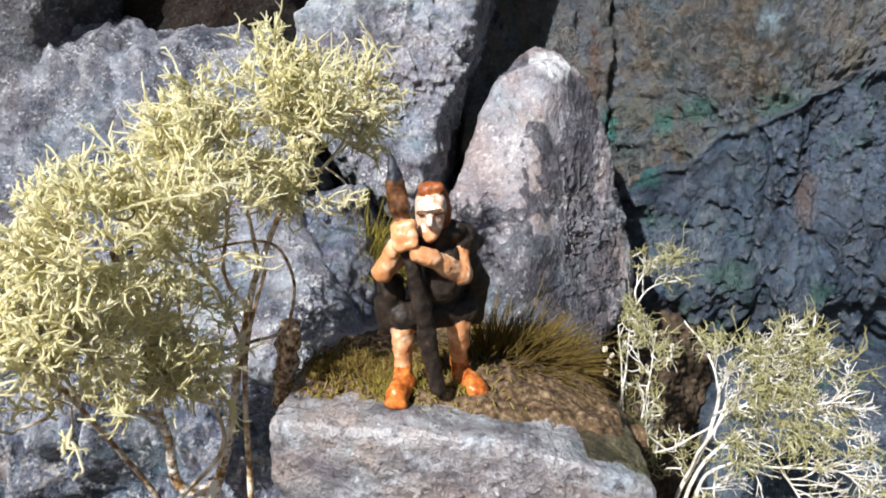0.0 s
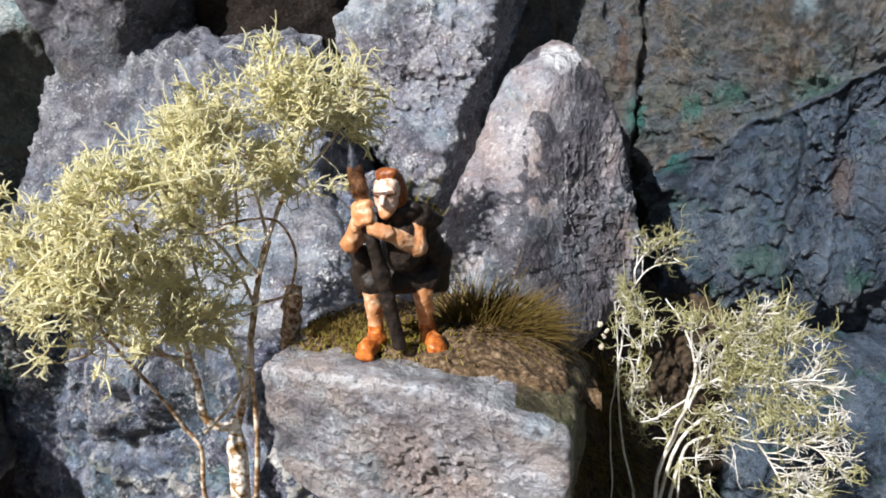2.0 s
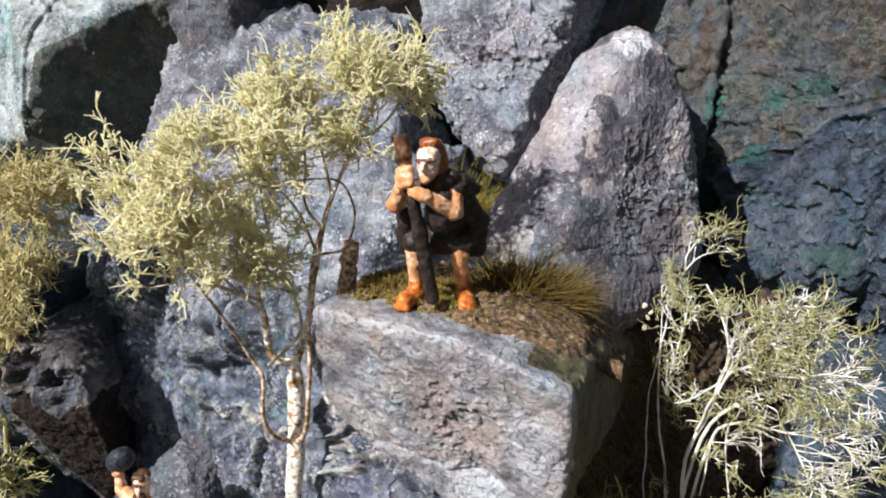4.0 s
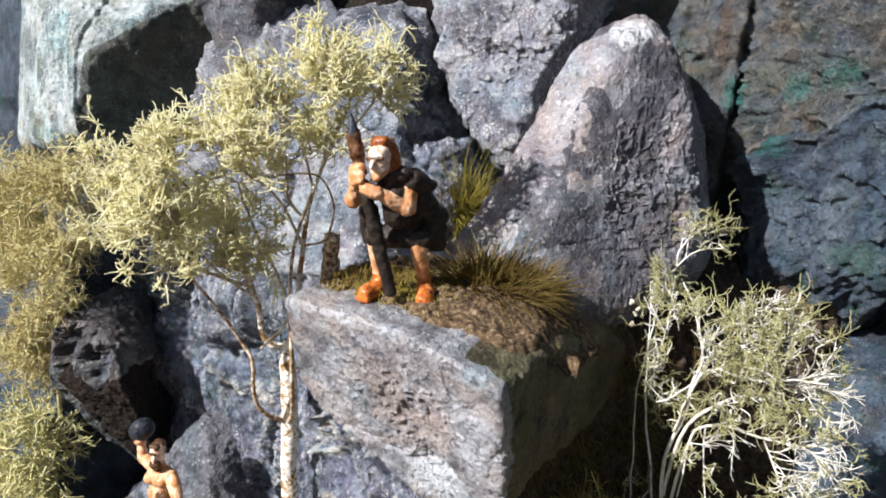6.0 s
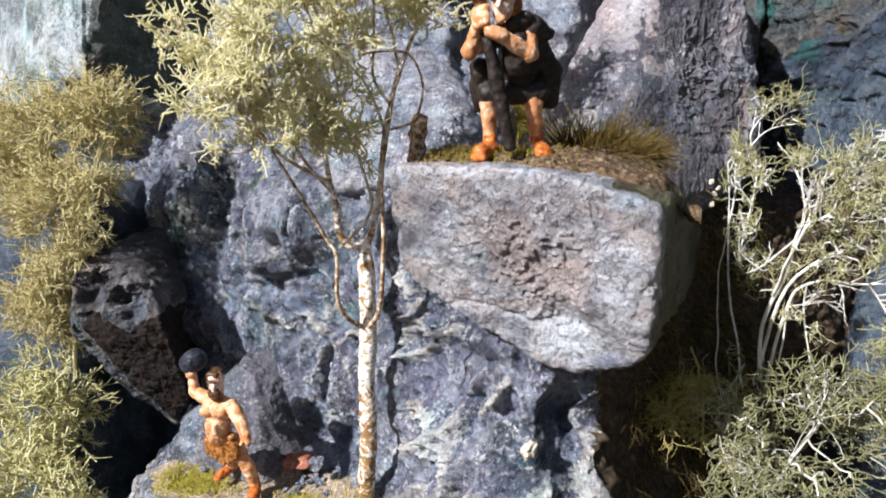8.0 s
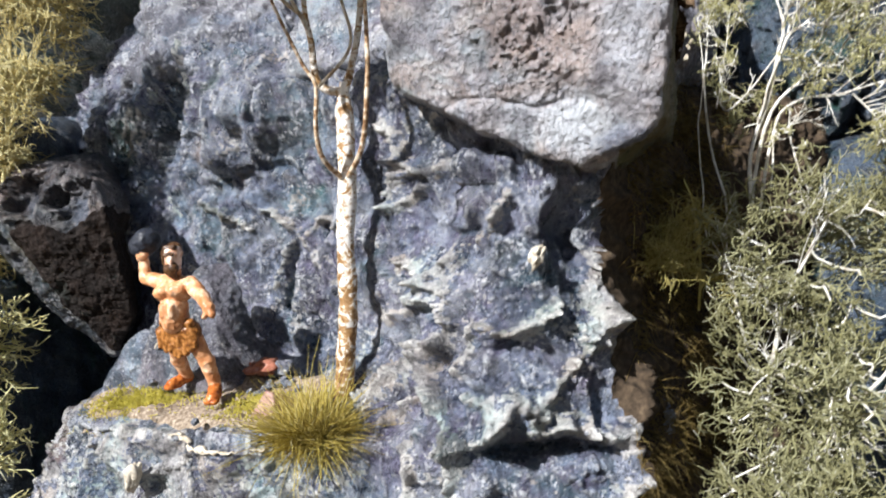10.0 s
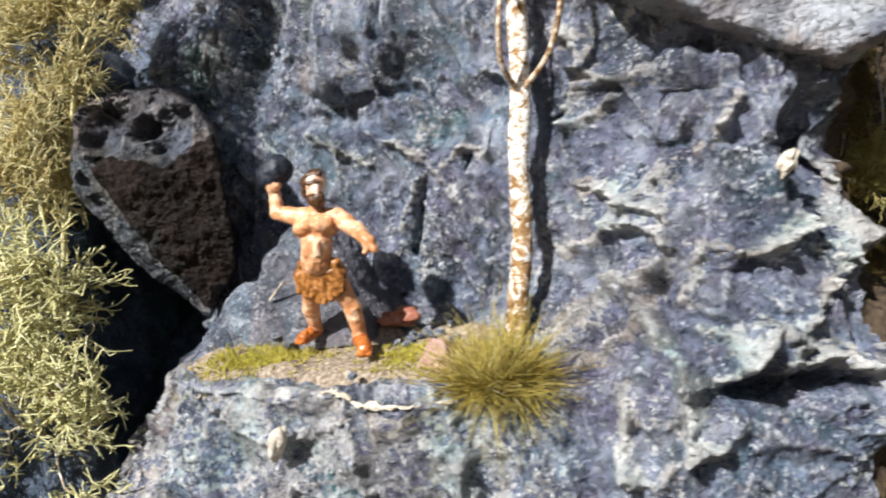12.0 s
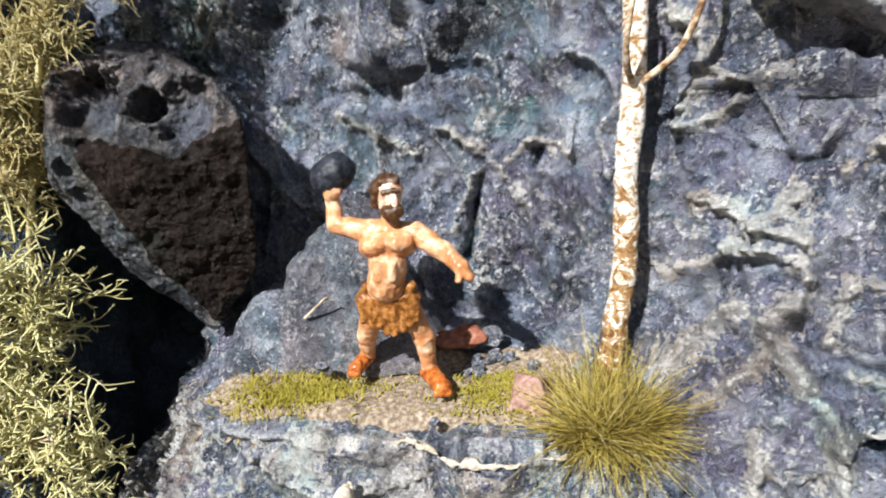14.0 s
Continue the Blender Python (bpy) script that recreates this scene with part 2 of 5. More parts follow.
def fibre_material(name, low, high, odd, rough=0.85, through=0.5):
    """Dried lichen and grass: each fibre a little different, some light passing through."""
    m, nt, bsdf, co = material(name, rough)
    island = nt.nodes.new("ShaderNodeNewGeometry").outputs["Random Per Island"]
    colour = ramp(nt, island, [(0.0, low), (0.55, high), (0.9, high), (1.0, odd)])
    clump = noise_node(nt, co, 9, 3, 0.5)
    colour = mixed(nt, ramp(nt, clump, [(0.42, grey(0.0)), (0.62, grey(0.55))]), colour, low)
    nt.links.new(colour, bsdf.inputs["Base Color"])
    bsdf.inputs["Specular IOR Level"].default_value = 0.2
    if through:
        bsdf.inputs["Subsurface Weight"].default_value = 0.0
        leaf = nt.nodes.new("ShaderNodeBsdfTranslucent")
        nt.links.new(colour, leaf.inputs["Color"])
        mix = nt.nodes.new("ShaderNodeMixShader")
        mix.inputs[0].default_value = through
        nt.links.new(bsdf.outputs[0], mix.inputs[1])
        nt.links.new(leaf.outputs[0], mix.inputs[2])
        nt.links.new(mix.outputs[0], nt.nodes["Material Output"].inputs["Surface"])
    return m


ROCK_BLUE = rock_material("blue_grey_rock", (0.016, 0.021, 0.037), (0.116, 0.134, 0.205), (0.25, 0.28, 0.375), (0.088, 0.075, 0.118), 0.6, brush=(0.7, 0.71, 0.72), wash=0.3, relief=1.7, rough=0.27, gloss=0.7, crisp=0.12, glint_amount=0.22, patches=(((0.16, 0.135, 0.215), 10, 0.54, 0.6), ((0.03, 0.12, 0.14), 14.5, 0.6, 0.5), ((0.22, 0.18, 0.145), 8.2, 0.62, 0.5), ((0.34, 0.39, 0.49), 6.6, 0.58, 0.55), ((0.014, 0.026, 0.026), 12, 0.59, 0.7)),
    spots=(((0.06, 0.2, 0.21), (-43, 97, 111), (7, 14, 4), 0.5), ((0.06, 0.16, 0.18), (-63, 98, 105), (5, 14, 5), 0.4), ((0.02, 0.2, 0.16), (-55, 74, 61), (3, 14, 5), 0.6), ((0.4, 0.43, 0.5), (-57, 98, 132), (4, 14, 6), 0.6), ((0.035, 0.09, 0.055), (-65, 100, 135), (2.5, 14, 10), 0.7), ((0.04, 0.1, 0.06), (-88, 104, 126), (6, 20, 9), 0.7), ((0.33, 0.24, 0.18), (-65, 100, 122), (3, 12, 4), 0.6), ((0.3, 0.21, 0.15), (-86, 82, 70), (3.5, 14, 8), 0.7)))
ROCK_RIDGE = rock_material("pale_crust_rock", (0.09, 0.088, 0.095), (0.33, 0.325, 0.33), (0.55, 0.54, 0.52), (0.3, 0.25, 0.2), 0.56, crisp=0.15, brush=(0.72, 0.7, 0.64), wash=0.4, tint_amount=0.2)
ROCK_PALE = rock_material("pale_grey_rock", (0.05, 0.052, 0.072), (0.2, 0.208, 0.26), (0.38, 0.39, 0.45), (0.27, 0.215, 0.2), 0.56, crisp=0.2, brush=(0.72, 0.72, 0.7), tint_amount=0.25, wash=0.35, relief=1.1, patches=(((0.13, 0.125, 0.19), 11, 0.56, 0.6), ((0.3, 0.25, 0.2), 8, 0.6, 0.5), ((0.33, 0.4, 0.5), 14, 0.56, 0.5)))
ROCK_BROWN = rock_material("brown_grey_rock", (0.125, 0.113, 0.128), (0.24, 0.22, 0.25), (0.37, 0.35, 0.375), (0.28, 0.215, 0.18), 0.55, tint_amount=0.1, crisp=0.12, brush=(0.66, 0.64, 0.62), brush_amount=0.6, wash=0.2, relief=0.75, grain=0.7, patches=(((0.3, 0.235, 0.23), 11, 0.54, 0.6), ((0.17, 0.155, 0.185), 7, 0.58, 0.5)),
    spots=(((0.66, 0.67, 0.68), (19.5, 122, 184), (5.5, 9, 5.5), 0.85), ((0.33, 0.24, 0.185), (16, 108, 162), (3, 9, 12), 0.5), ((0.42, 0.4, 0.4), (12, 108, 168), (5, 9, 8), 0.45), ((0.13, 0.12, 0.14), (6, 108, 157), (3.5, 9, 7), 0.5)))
ROCK_PERCH = rock_material("lavender_brown_rock", (0.09, 0.085, 0.098), (0.32, 0.308, 0.325), (0.49, 0.477, 0.49), (0.37, 0.295, 0.26), 0.57, crisp=0.12, brush=(0.7, 0.69, 0.69), brush_amount=0.35, tint=(0.15, 0.15, 0.18), tint_amount=0.4, relief=0.95, wash=0.08, glint_amount=0.22, hues=0.6, patches=(((0.36, 0.28, 0.24), 9, 0.54, 0.6), ((0.19, 0.177, 0.2), 7, 0.56, 0.55), ((0.5, 0.54, 0.6), 8, 0.6, 0.6)),
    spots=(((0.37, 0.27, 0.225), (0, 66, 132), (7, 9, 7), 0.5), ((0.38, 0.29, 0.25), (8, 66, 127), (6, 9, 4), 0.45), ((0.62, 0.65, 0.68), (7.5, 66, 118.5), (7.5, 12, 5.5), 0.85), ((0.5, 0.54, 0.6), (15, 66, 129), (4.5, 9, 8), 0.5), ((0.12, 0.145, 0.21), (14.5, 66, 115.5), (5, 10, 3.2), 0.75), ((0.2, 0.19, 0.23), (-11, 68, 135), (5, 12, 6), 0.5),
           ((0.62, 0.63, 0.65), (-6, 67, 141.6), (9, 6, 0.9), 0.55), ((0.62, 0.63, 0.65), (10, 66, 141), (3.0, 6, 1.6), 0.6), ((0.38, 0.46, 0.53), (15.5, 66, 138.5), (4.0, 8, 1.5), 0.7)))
ROCK_DARK = rock_material("dark_lava_rock", (0.006, 0.0045, 0.0038), (0.014, 0.0105, 0.009), (0.027, 0.021, 0.018), (0.021, 0.013, 0.0095), 0.5, brush=(0.1, 0.08, 0.07), brush_amount=0.3, tint_amount=0.1, glint_amount=0.0, hues=0.3, relief=0.6, rough=0.75, gloss=0.12)
# first two spots lighten the pits' blue, painting in the sun that reaches them
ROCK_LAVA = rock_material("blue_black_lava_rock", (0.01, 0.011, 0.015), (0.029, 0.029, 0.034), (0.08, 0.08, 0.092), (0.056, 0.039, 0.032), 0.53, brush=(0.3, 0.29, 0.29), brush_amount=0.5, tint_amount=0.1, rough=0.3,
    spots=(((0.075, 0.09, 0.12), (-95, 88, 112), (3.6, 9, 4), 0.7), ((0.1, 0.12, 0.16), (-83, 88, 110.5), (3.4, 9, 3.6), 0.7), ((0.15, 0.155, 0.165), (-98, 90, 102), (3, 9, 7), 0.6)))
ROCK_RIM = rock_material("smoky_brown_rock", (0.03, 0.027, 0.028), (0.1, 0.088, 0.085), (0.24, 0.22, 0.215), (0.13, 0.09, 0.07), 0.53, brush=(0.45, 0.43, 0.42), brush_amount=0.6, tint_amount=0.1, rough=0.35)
ROCK_WALL = rock_material("blue_slab_rock", (0.011, 0.017, 0.028), (0.042, 0.066, 0.104), (0.095, 0.135, 0.2), (0.048, 0.058, 0.072), 0.56, crisp=0.25, brush=(0.27, 0.29, 0.3), brush_amount=0.45, tint=(0.016, 0.09, 0.085), tint_amount=0.7, tint_at=0.58, tint_size=14, relief=1.4, glint_amount=0.2, hues=0.4, wash=0.15, patches=(((0.09, 0.125, 0.17), 16, 0.54, 0.7), ((0.1, 0.075, 0.05), 10, 0.63, 0.5), ((0.02, 0.1, 0.06), 12, 0.61, 0.7)),
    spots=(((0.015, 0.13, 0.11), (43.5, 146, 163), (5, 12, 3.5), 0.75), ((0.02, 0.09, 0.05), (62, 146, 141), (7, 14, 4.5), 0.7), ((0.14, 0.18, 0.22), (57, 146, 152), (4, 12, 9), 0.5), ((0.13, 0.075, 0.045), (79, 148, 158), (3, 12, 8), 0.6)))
ROCK_CRUST = rock_material("brown_crust_rock", (0.018, 0.02, 0.022), (0.088, 0.094, 0.096), (0.2, 0.202, 0.195), (0.16, 0.125, 0.09), 0.54, crisp=0.3, brush=(0.3, 0.29, 0.26), brush_amount=0.5, tint=(0.012, 0.135, 0.13), tint_amount=0.5, tint_at=0.55, tint_size=10, relief=1.5, glint_amount=0.3, patches=(((0.2, 0.15, 0.09), 13, 0.56, 0.5), ((0.085, 0.115, 0.16), 9, 0.52, 0.7)),
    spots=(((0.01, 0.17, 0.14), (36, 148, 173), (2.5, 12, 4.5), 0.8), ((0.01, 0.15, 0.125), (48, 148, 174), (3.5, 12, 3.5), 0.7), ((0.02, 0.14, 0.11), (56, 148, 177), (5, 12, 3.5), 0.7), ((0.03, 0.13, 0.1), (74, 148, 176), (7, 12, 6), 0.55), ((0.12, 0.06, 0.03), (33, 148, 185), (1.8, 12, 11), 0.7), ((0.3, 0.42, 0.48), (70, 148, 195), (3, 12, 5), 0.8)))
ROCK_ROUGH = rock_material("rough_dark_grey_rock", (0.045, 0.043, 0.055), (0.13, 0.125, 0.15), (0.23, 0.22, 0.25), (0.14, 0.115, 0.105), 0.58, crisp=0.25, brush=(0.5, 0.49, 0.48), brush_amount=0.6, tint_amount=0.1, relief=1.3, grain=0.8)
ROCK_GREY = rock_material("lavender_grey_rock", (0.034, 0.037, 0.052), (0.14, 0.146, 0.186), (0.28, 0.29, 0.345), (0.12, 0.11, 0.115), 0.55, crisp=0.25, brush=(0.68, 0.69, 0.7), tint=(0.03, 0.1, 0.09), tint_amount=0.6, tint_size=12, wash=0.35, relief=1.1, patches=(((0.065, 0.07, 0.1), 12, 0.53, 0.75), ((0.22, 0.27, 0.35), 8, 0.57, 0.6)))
# teal and green pair: sunlit and shaded faces of one boulder, put into colour
ROCK_LIT_TEAL = rock_material("pale_lit_teal_rock", (0.05, 0.065, 0.065), (0.24, 0.3, 0.31), (0.5, 0.56, 0.58), (0.2, 0.21, 0.15), 0.56, brush=(0.75, 0.77, 0.75), tint=(0.05, 0.16, 0.12), tint_amount=0.6, tint_size=9, wash=0.5)
ROCK_SHADED_SIDE = rock_material("smooth_shaded_green_rock", (0.025, 0.03, 0.024), (0.075, 0.085, 0.07), (0.15, 0.165, 0.14), (0.1, 0.08, 0.05), 0.55, brush=(0.3, 0.32, 0.3), brush_amount=0.5, tint_amount=0.2, relief=1.1, glint_amount=0.1)
ROCK_MOSSY = rock_material("brown_mossy_rock", (0.035, 0.027, 0.013), (0.15, 0.115, 0.058), (0.29, 0.235, 0.14), (0.17, 0.14, 0.05), 0.54, brush=(0.3, 0.28, 0.2), brush_amount=0.4, tint=(0.06, 0.07, 0.015), tint_amount=0.6, relief=1.5, glint_amount=0.2)
SOIL = plain_material("brown_sand_soil", [(0.3, (0.1, 0.07, 0.045)), (0.5, (0.24, 0.185, 0.13)), (0.7, (0.46, 0.39, 0.3))], 0.6, 0.95, 0.25)
SOIL_BROWN = plain_material("brown_crumbly_soil", [(0.36, (0.03, 0.017, 0.008)), (0.52, (0.105, 0.066, 0.034)), (0.7, (0.27, 0.195, 0.12))], 0.7, 0.95, 0.4)
EARTH = plain_material("dark_earth", [(0.3, (0.02, 0.014, 0.008)), (0.55, (0.07, 0.048, 0.029)), (0.75, (0.14, 0.1, 0.06))], 1.2, 0.95, 0.4)
LICHEN = fibre_material("pale_yellow_lichen", (0.9, 0.86, 0.57), (0.97, 0.94, 0.74), (0.98, 0.97, 0.86), through=0.62)
LICHEN_OLIVE = fibre_material("olive_yellow_lichen", (0.4, 0.33, 0.09), (0.6, 0.52, 0.2), (0.74, 0.67, 0.36), through=0.3)
LICHEN_STUBBY = fibre_material("yellow_green_lichen", (0.58, 0.53, 0.23), (0.8, 0.76, 0.42), (0.88, 0.85, 0.6), through=0.25)
LICHEN_DULL = fibre_material("dull_olive_lichen", (0.25, 0.235, 0.1), (0.45, 0.44, 0.25), (0.76, 0.75, 0.6), through=0.3)
LICHEN_GREEN = fibre_material("grey_green_lichen", (0.38, 0.35, 0.15), (0.56, 0.54, 0.29), (0.82, 0.8, 0.6), through=0.3)
LICHEN_OCHRE = fibre_material("ochre_lichen", (0.52, 0.41, 0.15), (0.84, 0.77, 0.44), (0.9, 0.87, 0.66), through=0.3)
MOSS_OLIVE = fibre_material("olive_moss", (0.28, 0.22, 0.04), (0.46, 0.39, 0.08), (0.66, 0.58, 0.24))
MOSS = fibre_material("yellow_green_moss", (0.44, 0.38, 0.05), (0.68, 0.6, 0.13), (0.78, 0.7, 0.32))
GRASS = fibre_material("olive_grass", (0.28, 0.2, 0.035), (0.74, 0.61, 0.16), (0.93, 0.87, 0.55), through=0.3)
MOSS_DARK = fibre_material("dark_brown_moss", (0.16, 0.11, 0.034), (0.33, 0.24, 0.08), (0.5, 0.4, 0.18))
GRASS_BROWN = fibre_material("brown_olive_grass", (0.18, 0.115, 0.03), (0.34, 0.25, 0.07), (0.56, 0.46, 0.18))
TWIG = plain_material("pale_twig", [(0.35, (0.3, 0.2, 0.11)), (0.5, (0.5, 0.42, 0.3)), (0.65, (0.75, 0.7, 0.6))], 1.5, 0.8, 0.06)
TWIG_WHITE = plain_material("white_twig", [(0.32, (0.42, 0.36, 0.27)), (0.48, (0.66, 0.63, 0.55)), (0.66, (0.82, 0.81, 0.77))], 1.5, 0.8, 0.06)


def birch_bark():
    """White bark that peels to brown, more and more towards the root."""
    m, nt, bsdf, co = material("birch_bark", 0.7)
    wide = nt.nodes.new("ShaderNodeMapping")
    wide.inputs["Scale"].default_value = (1.0, 1.0, 1.35)
    nt.links.new(co, wide.inputs["Vector"])
    patch, fine = noise_node(nt, wide.outputs[0], 2.4, 6, 0.7, 1.2), noise_node(nt, wide.outputs[0], 0.8, 4, 0.65)
    axis = nt.nodes.new("ShaderNodeSeparateXYZ")
    nt.links.new(co, axis.inputs[0])
    root = nt.nodes.new("ShaderNodeMapRange")
    nt.links.new(axis.outputs["Z"], root.inputs["Value"])
    for key, value in (("From Min", 0.0), ("From Max", 0.026), ("To Min", -0.085), ("To Max", 0.01)):
        root.inputs[key].default_value = value
    both = nt.nodes.new("ShaderNodeMath")
    nt.links.new(patch, both.inputs[0])
    nt.links.new(root.outputs[0], both.inputs[1])
    colour = ramp(nt, both.outputs[0], [(0.36, (0.13, 0.06, 0.02)), (0.44, (0.36, 0.2, 0.075)), (0.475, (0.5, 0.36, 0.2)), (0.495, (0.8, 0.75, 0.66)), (0.7, (0.88, 0.85, 0.8))])
    colour = mixed(nt, ramp(nt, fine, [(0.53, grey(0.0)), (0.6, grey(0.85))]), colour, (0.3, 0.18, 0.08))
    nt.links.new(colour, bsdf.inputs["Base Color"])
    bumped(nt, bsdf, [(both.outputs[0], 0.8, 0.3), (fine, 0.8, 0.15)])
    return m


BARK = birch_bark()
BARK_BROWN = plain_material("brown_flecked_bark", [(0.36, (0.16, 0.08, 0.035)), (0.48, (0.4, 0.26, 0.14)), (0.58, (0.7, 0.6, 0.47))], 1.0, 0.75, 0.1)
STUMP_BARK = plain_material("brown_bark", [(0.35, (0.07, 0.03, 0.012)), (0.48, (0.34, 0.21, 0.12)), (0.6, (0.66, 0.54, 0.4))], 0.7, 0.85, 0.15)
RED_STONE = plain_material("red_stone", [(0.35, (0.16, 0.055, 0.03)), (0.55, (0.33, 0.125, 0.075)), (0.7, (0.4, 0.22, 0.16))], 1.2, 0.8, 0.15)
PINK_STONE = plain_material("pinkish_brown_stone", [(0.35, (0.2, 0.105, 0.08)), (0.55, (0.36, 0.22, 0.175)), (0.7, (0.46, 0.31, 0.26))], 0.9, 0.7, 0.15)
CREAM = plain_material("cream_chip", [(0.35, (0.38, 0.31, 0.22)), (0.6, (0.68, 0.62, 0.5))], 0.8, 0.8, 0.15)
SKIN = plain_material("painted_skin", [(0.32, (0.4, 0.15, 0.05)), (0.5, (0.6, 0.285, 0.13)), (0.66, (0.84, 0.57, 0.37))], 2.2, 0.36, 0.1, wash=(0.3, 0.09, 0.02))
FACE = plain_material("pale_face_paint", [(0.36, (0.5, 0.24, 0.13)), (0.55, (0.82, 0.62, 0.5))], 0.9, 0.4, 0.05)
HIDE = plain_material("brown_hide_paint", [(0.36, (0.10, 0.032, 0.006)), (0.5, (0.27, 0.105, 0.022)), (0.65, (0.45, 0.2, 0.06))], 0.7, 0.35, 0.15, wash=(0.06, 0.02, 0.004))
BOOT = plain_material("red_brown_boot_paint", [(0.35, (0.22, 0.05, 0.01)), (0.52, (0.46, 0.13, 0.025)), (0.68, (0.62, 0.24, 0.06))], 0.9, 0.25, 0.1)
CLOAK = plain_material("black_brown_cloak_paint", [(0.35, (0.008, 0.006, 0.005)), (0.6, (0.03, 0.02, 0.014)), (0.75, (0.07, 0.045, 0.03))], 0.9, 0.55, 0.1)
HAIR_DARK = plain_material("dark_hair_paint", [(0.4, (0.04, 0.018, 0.008)), (0.7, (0.14, 0.07, 0.03))], 0.5, 0.4, 0.1)
HAIR_RED = plain_material("red_hair_paint", [(0.4, (0.16, 0.04, 0.01)), (0.7, (0.4, 0.13, 0.035))], 0.5, 0.4, 0.1)
WOOD = plain_material("dark_wood_paint", [(0.4, (0.035, 0.015, 0.006)), (0.6, (0.14, 0.06, 0.025)), (0.75, (0.25, 0.13, 0.06))], 0.8, 0.45, 0.1)
STONE_GREY = plain_material("slate_paint", [(0.4, (0.012, 0.014, 0.02)), (0.7, (0.045, 0.05, 0.065))], 1.0, 0.5, 0.1)

# ---------------------------------------------------------------- the rock face with its ledge
HIGH_X, HIGH_Y = [-150, -110, -88, -60, -42, -32, -22, -12, -4, 3, 12, 15.5, 19, 25, 34, 64], [150, 122, 106, 101, 98, 94, 86, 76.5, 72.5, 72, 76, 86, 98, 110, 122, 150]
LOW_X, LOW_Y = [-135, -106, -95, -89, -83, -75, -57, -40, -20, -6, 5, 13, 21, 24, 30, 64], [150, 138, 122, 100, 83, 78, 75, 72, 72.5, 68, 69, 73, 83, 98, 116, 150]
# bumps and hollows of the face: x, z, half width, half height, outward push
BUMPS = [(-61, 119.5, 3.5, 3.5, 4.5), (-60, 126, 4.0, 6.0, 2.0), (-49, 127, 4.5, 5.5, 5.0), (-55, 124, 1.4, 4.0, -2.2), (-57, 114, 6.0, 1.8, -1.6), (-45, 99, 0.7, 5.0, -1.8), (-42, 104, 2.0, 3.0, 1.6),
         (-69, 130, 1.6, 14, 2.4), (-77, 126, 2.0, 14, -2.5), (-88, 122, 4.0, 6.0, -2.5), (-83, 136, 2.0, 9.0, 2.0), (-33, 108, 1.5, 6, 1.8), (3, 101, 2.6, 2.2, 3.5), (-8, 112, 6, 2.0, -3.0), (9.5, 104, 6.5, 6, -8.0), (2, 75, 10, 1.6, -4.5), (-13, 92, 4, 3, -1.5), (-14, 86, 1.6, 9, 2.0),
         (10, 92, 5, 2, 2.5), (16, 88, 2.2, 8, 1.5)]


# crests of crusty plaster that wander over the face: points (x, z), then push and half width
CRESTS = [([(-15.9, 94.8), (-11.1, 93.3), (-10.7, 89.9), (-14, 85.6), (-13.1, 83.1), (-11.1, 80), (-9.2, 75.7), (-8.9, 71.9), (-8.5, 68.1)], 2.6, 0.85), ([(-9.3, 75.1), (-5.8, 76), (-2.5, 78.4), (-0.4, 81.5), (2, 80.2), (2.4, 77.6), (4.8, 78.8)], 2.8, 0.85),
    ([(-7, 81.5), (-4.2, 80.9), (-3.8, 77.8), (-5.8, 76)], 1.6, 0.6), ([(-8.9, 84.6), (-6.1, 91.2), (-2.7, 90.2), (0.4, 90.5), (3.7, 93.6)], 1.8, 0.75), ([(-13.9, 96.2), (-12.7, 99), (-11, 101.7)], 2.0, 0.9), ([(-6.9, 103.4), (-4.2, 106.5), (-1.8, 109.5)], 2.2, 0.85)]
CRESTS += [([(-19, 116), (-16.5, 113.9), (-13.6, 115.4)], 1.6, 0.75), ([(-21.1, 108.5), (-18.5, 109.9), (-16.6, 111.8)], 1.6, 0.65), ([(-22.3, 90.1), (-16.9, 93.3), (-12.8, 94)], 1.3, 0.55), ([(-27.1, 78.9), (-21, 83.8), (-16.8, 87.2)], 1.8, 0.9),
    ([(-21.9, 76.6), (-16.9, 80.8), (-13.6, 84)], 1.6, 0.8), ([(-16.7, 74.4), (-16.3, 70.5), (-17.4, 64.9), (-16.2, 62.3)], 1.6, 0.75), ([(-17.1, 63.6), (-13.2, 62.8), (-10.2, 65.9), (-6.8, 68.3)], 2.0, 0.75)]
CRESTS += [([(13.1, 100.9), (10.6, 95.7), (11.3, 91.7), (9, 89.5)], 1.8, 0.95), ([(8.9, 88), (13.7, 88.6), (15.7, 83.9), (13.3, 78.3)], 1.8, 0.95), ([(6.6, 86.6), (2.8, 80.9)], 1.3, 0.65), ([(5.8, 77.9), (10.2, 76.7), (14, 74.4)], 2.0, 0.95), ([(12.3, 69.6), (16.4, 72.8), (21.4, 76.7)], 2.0, 1.0),
    ([(-19.3, 100.4), (-14.5, 98), (-10.4, 95.7), (-11.4, 92.4)], 1.2, 0.65), ([(-22.2, 122.5), (-18.6, 117.4), (-21.5, 109.5)], 1.3, 0.75), ([(-3.3, 90.6), (1.4, 91.4), (4.5, 94.4)], 1.2, 0.55)]
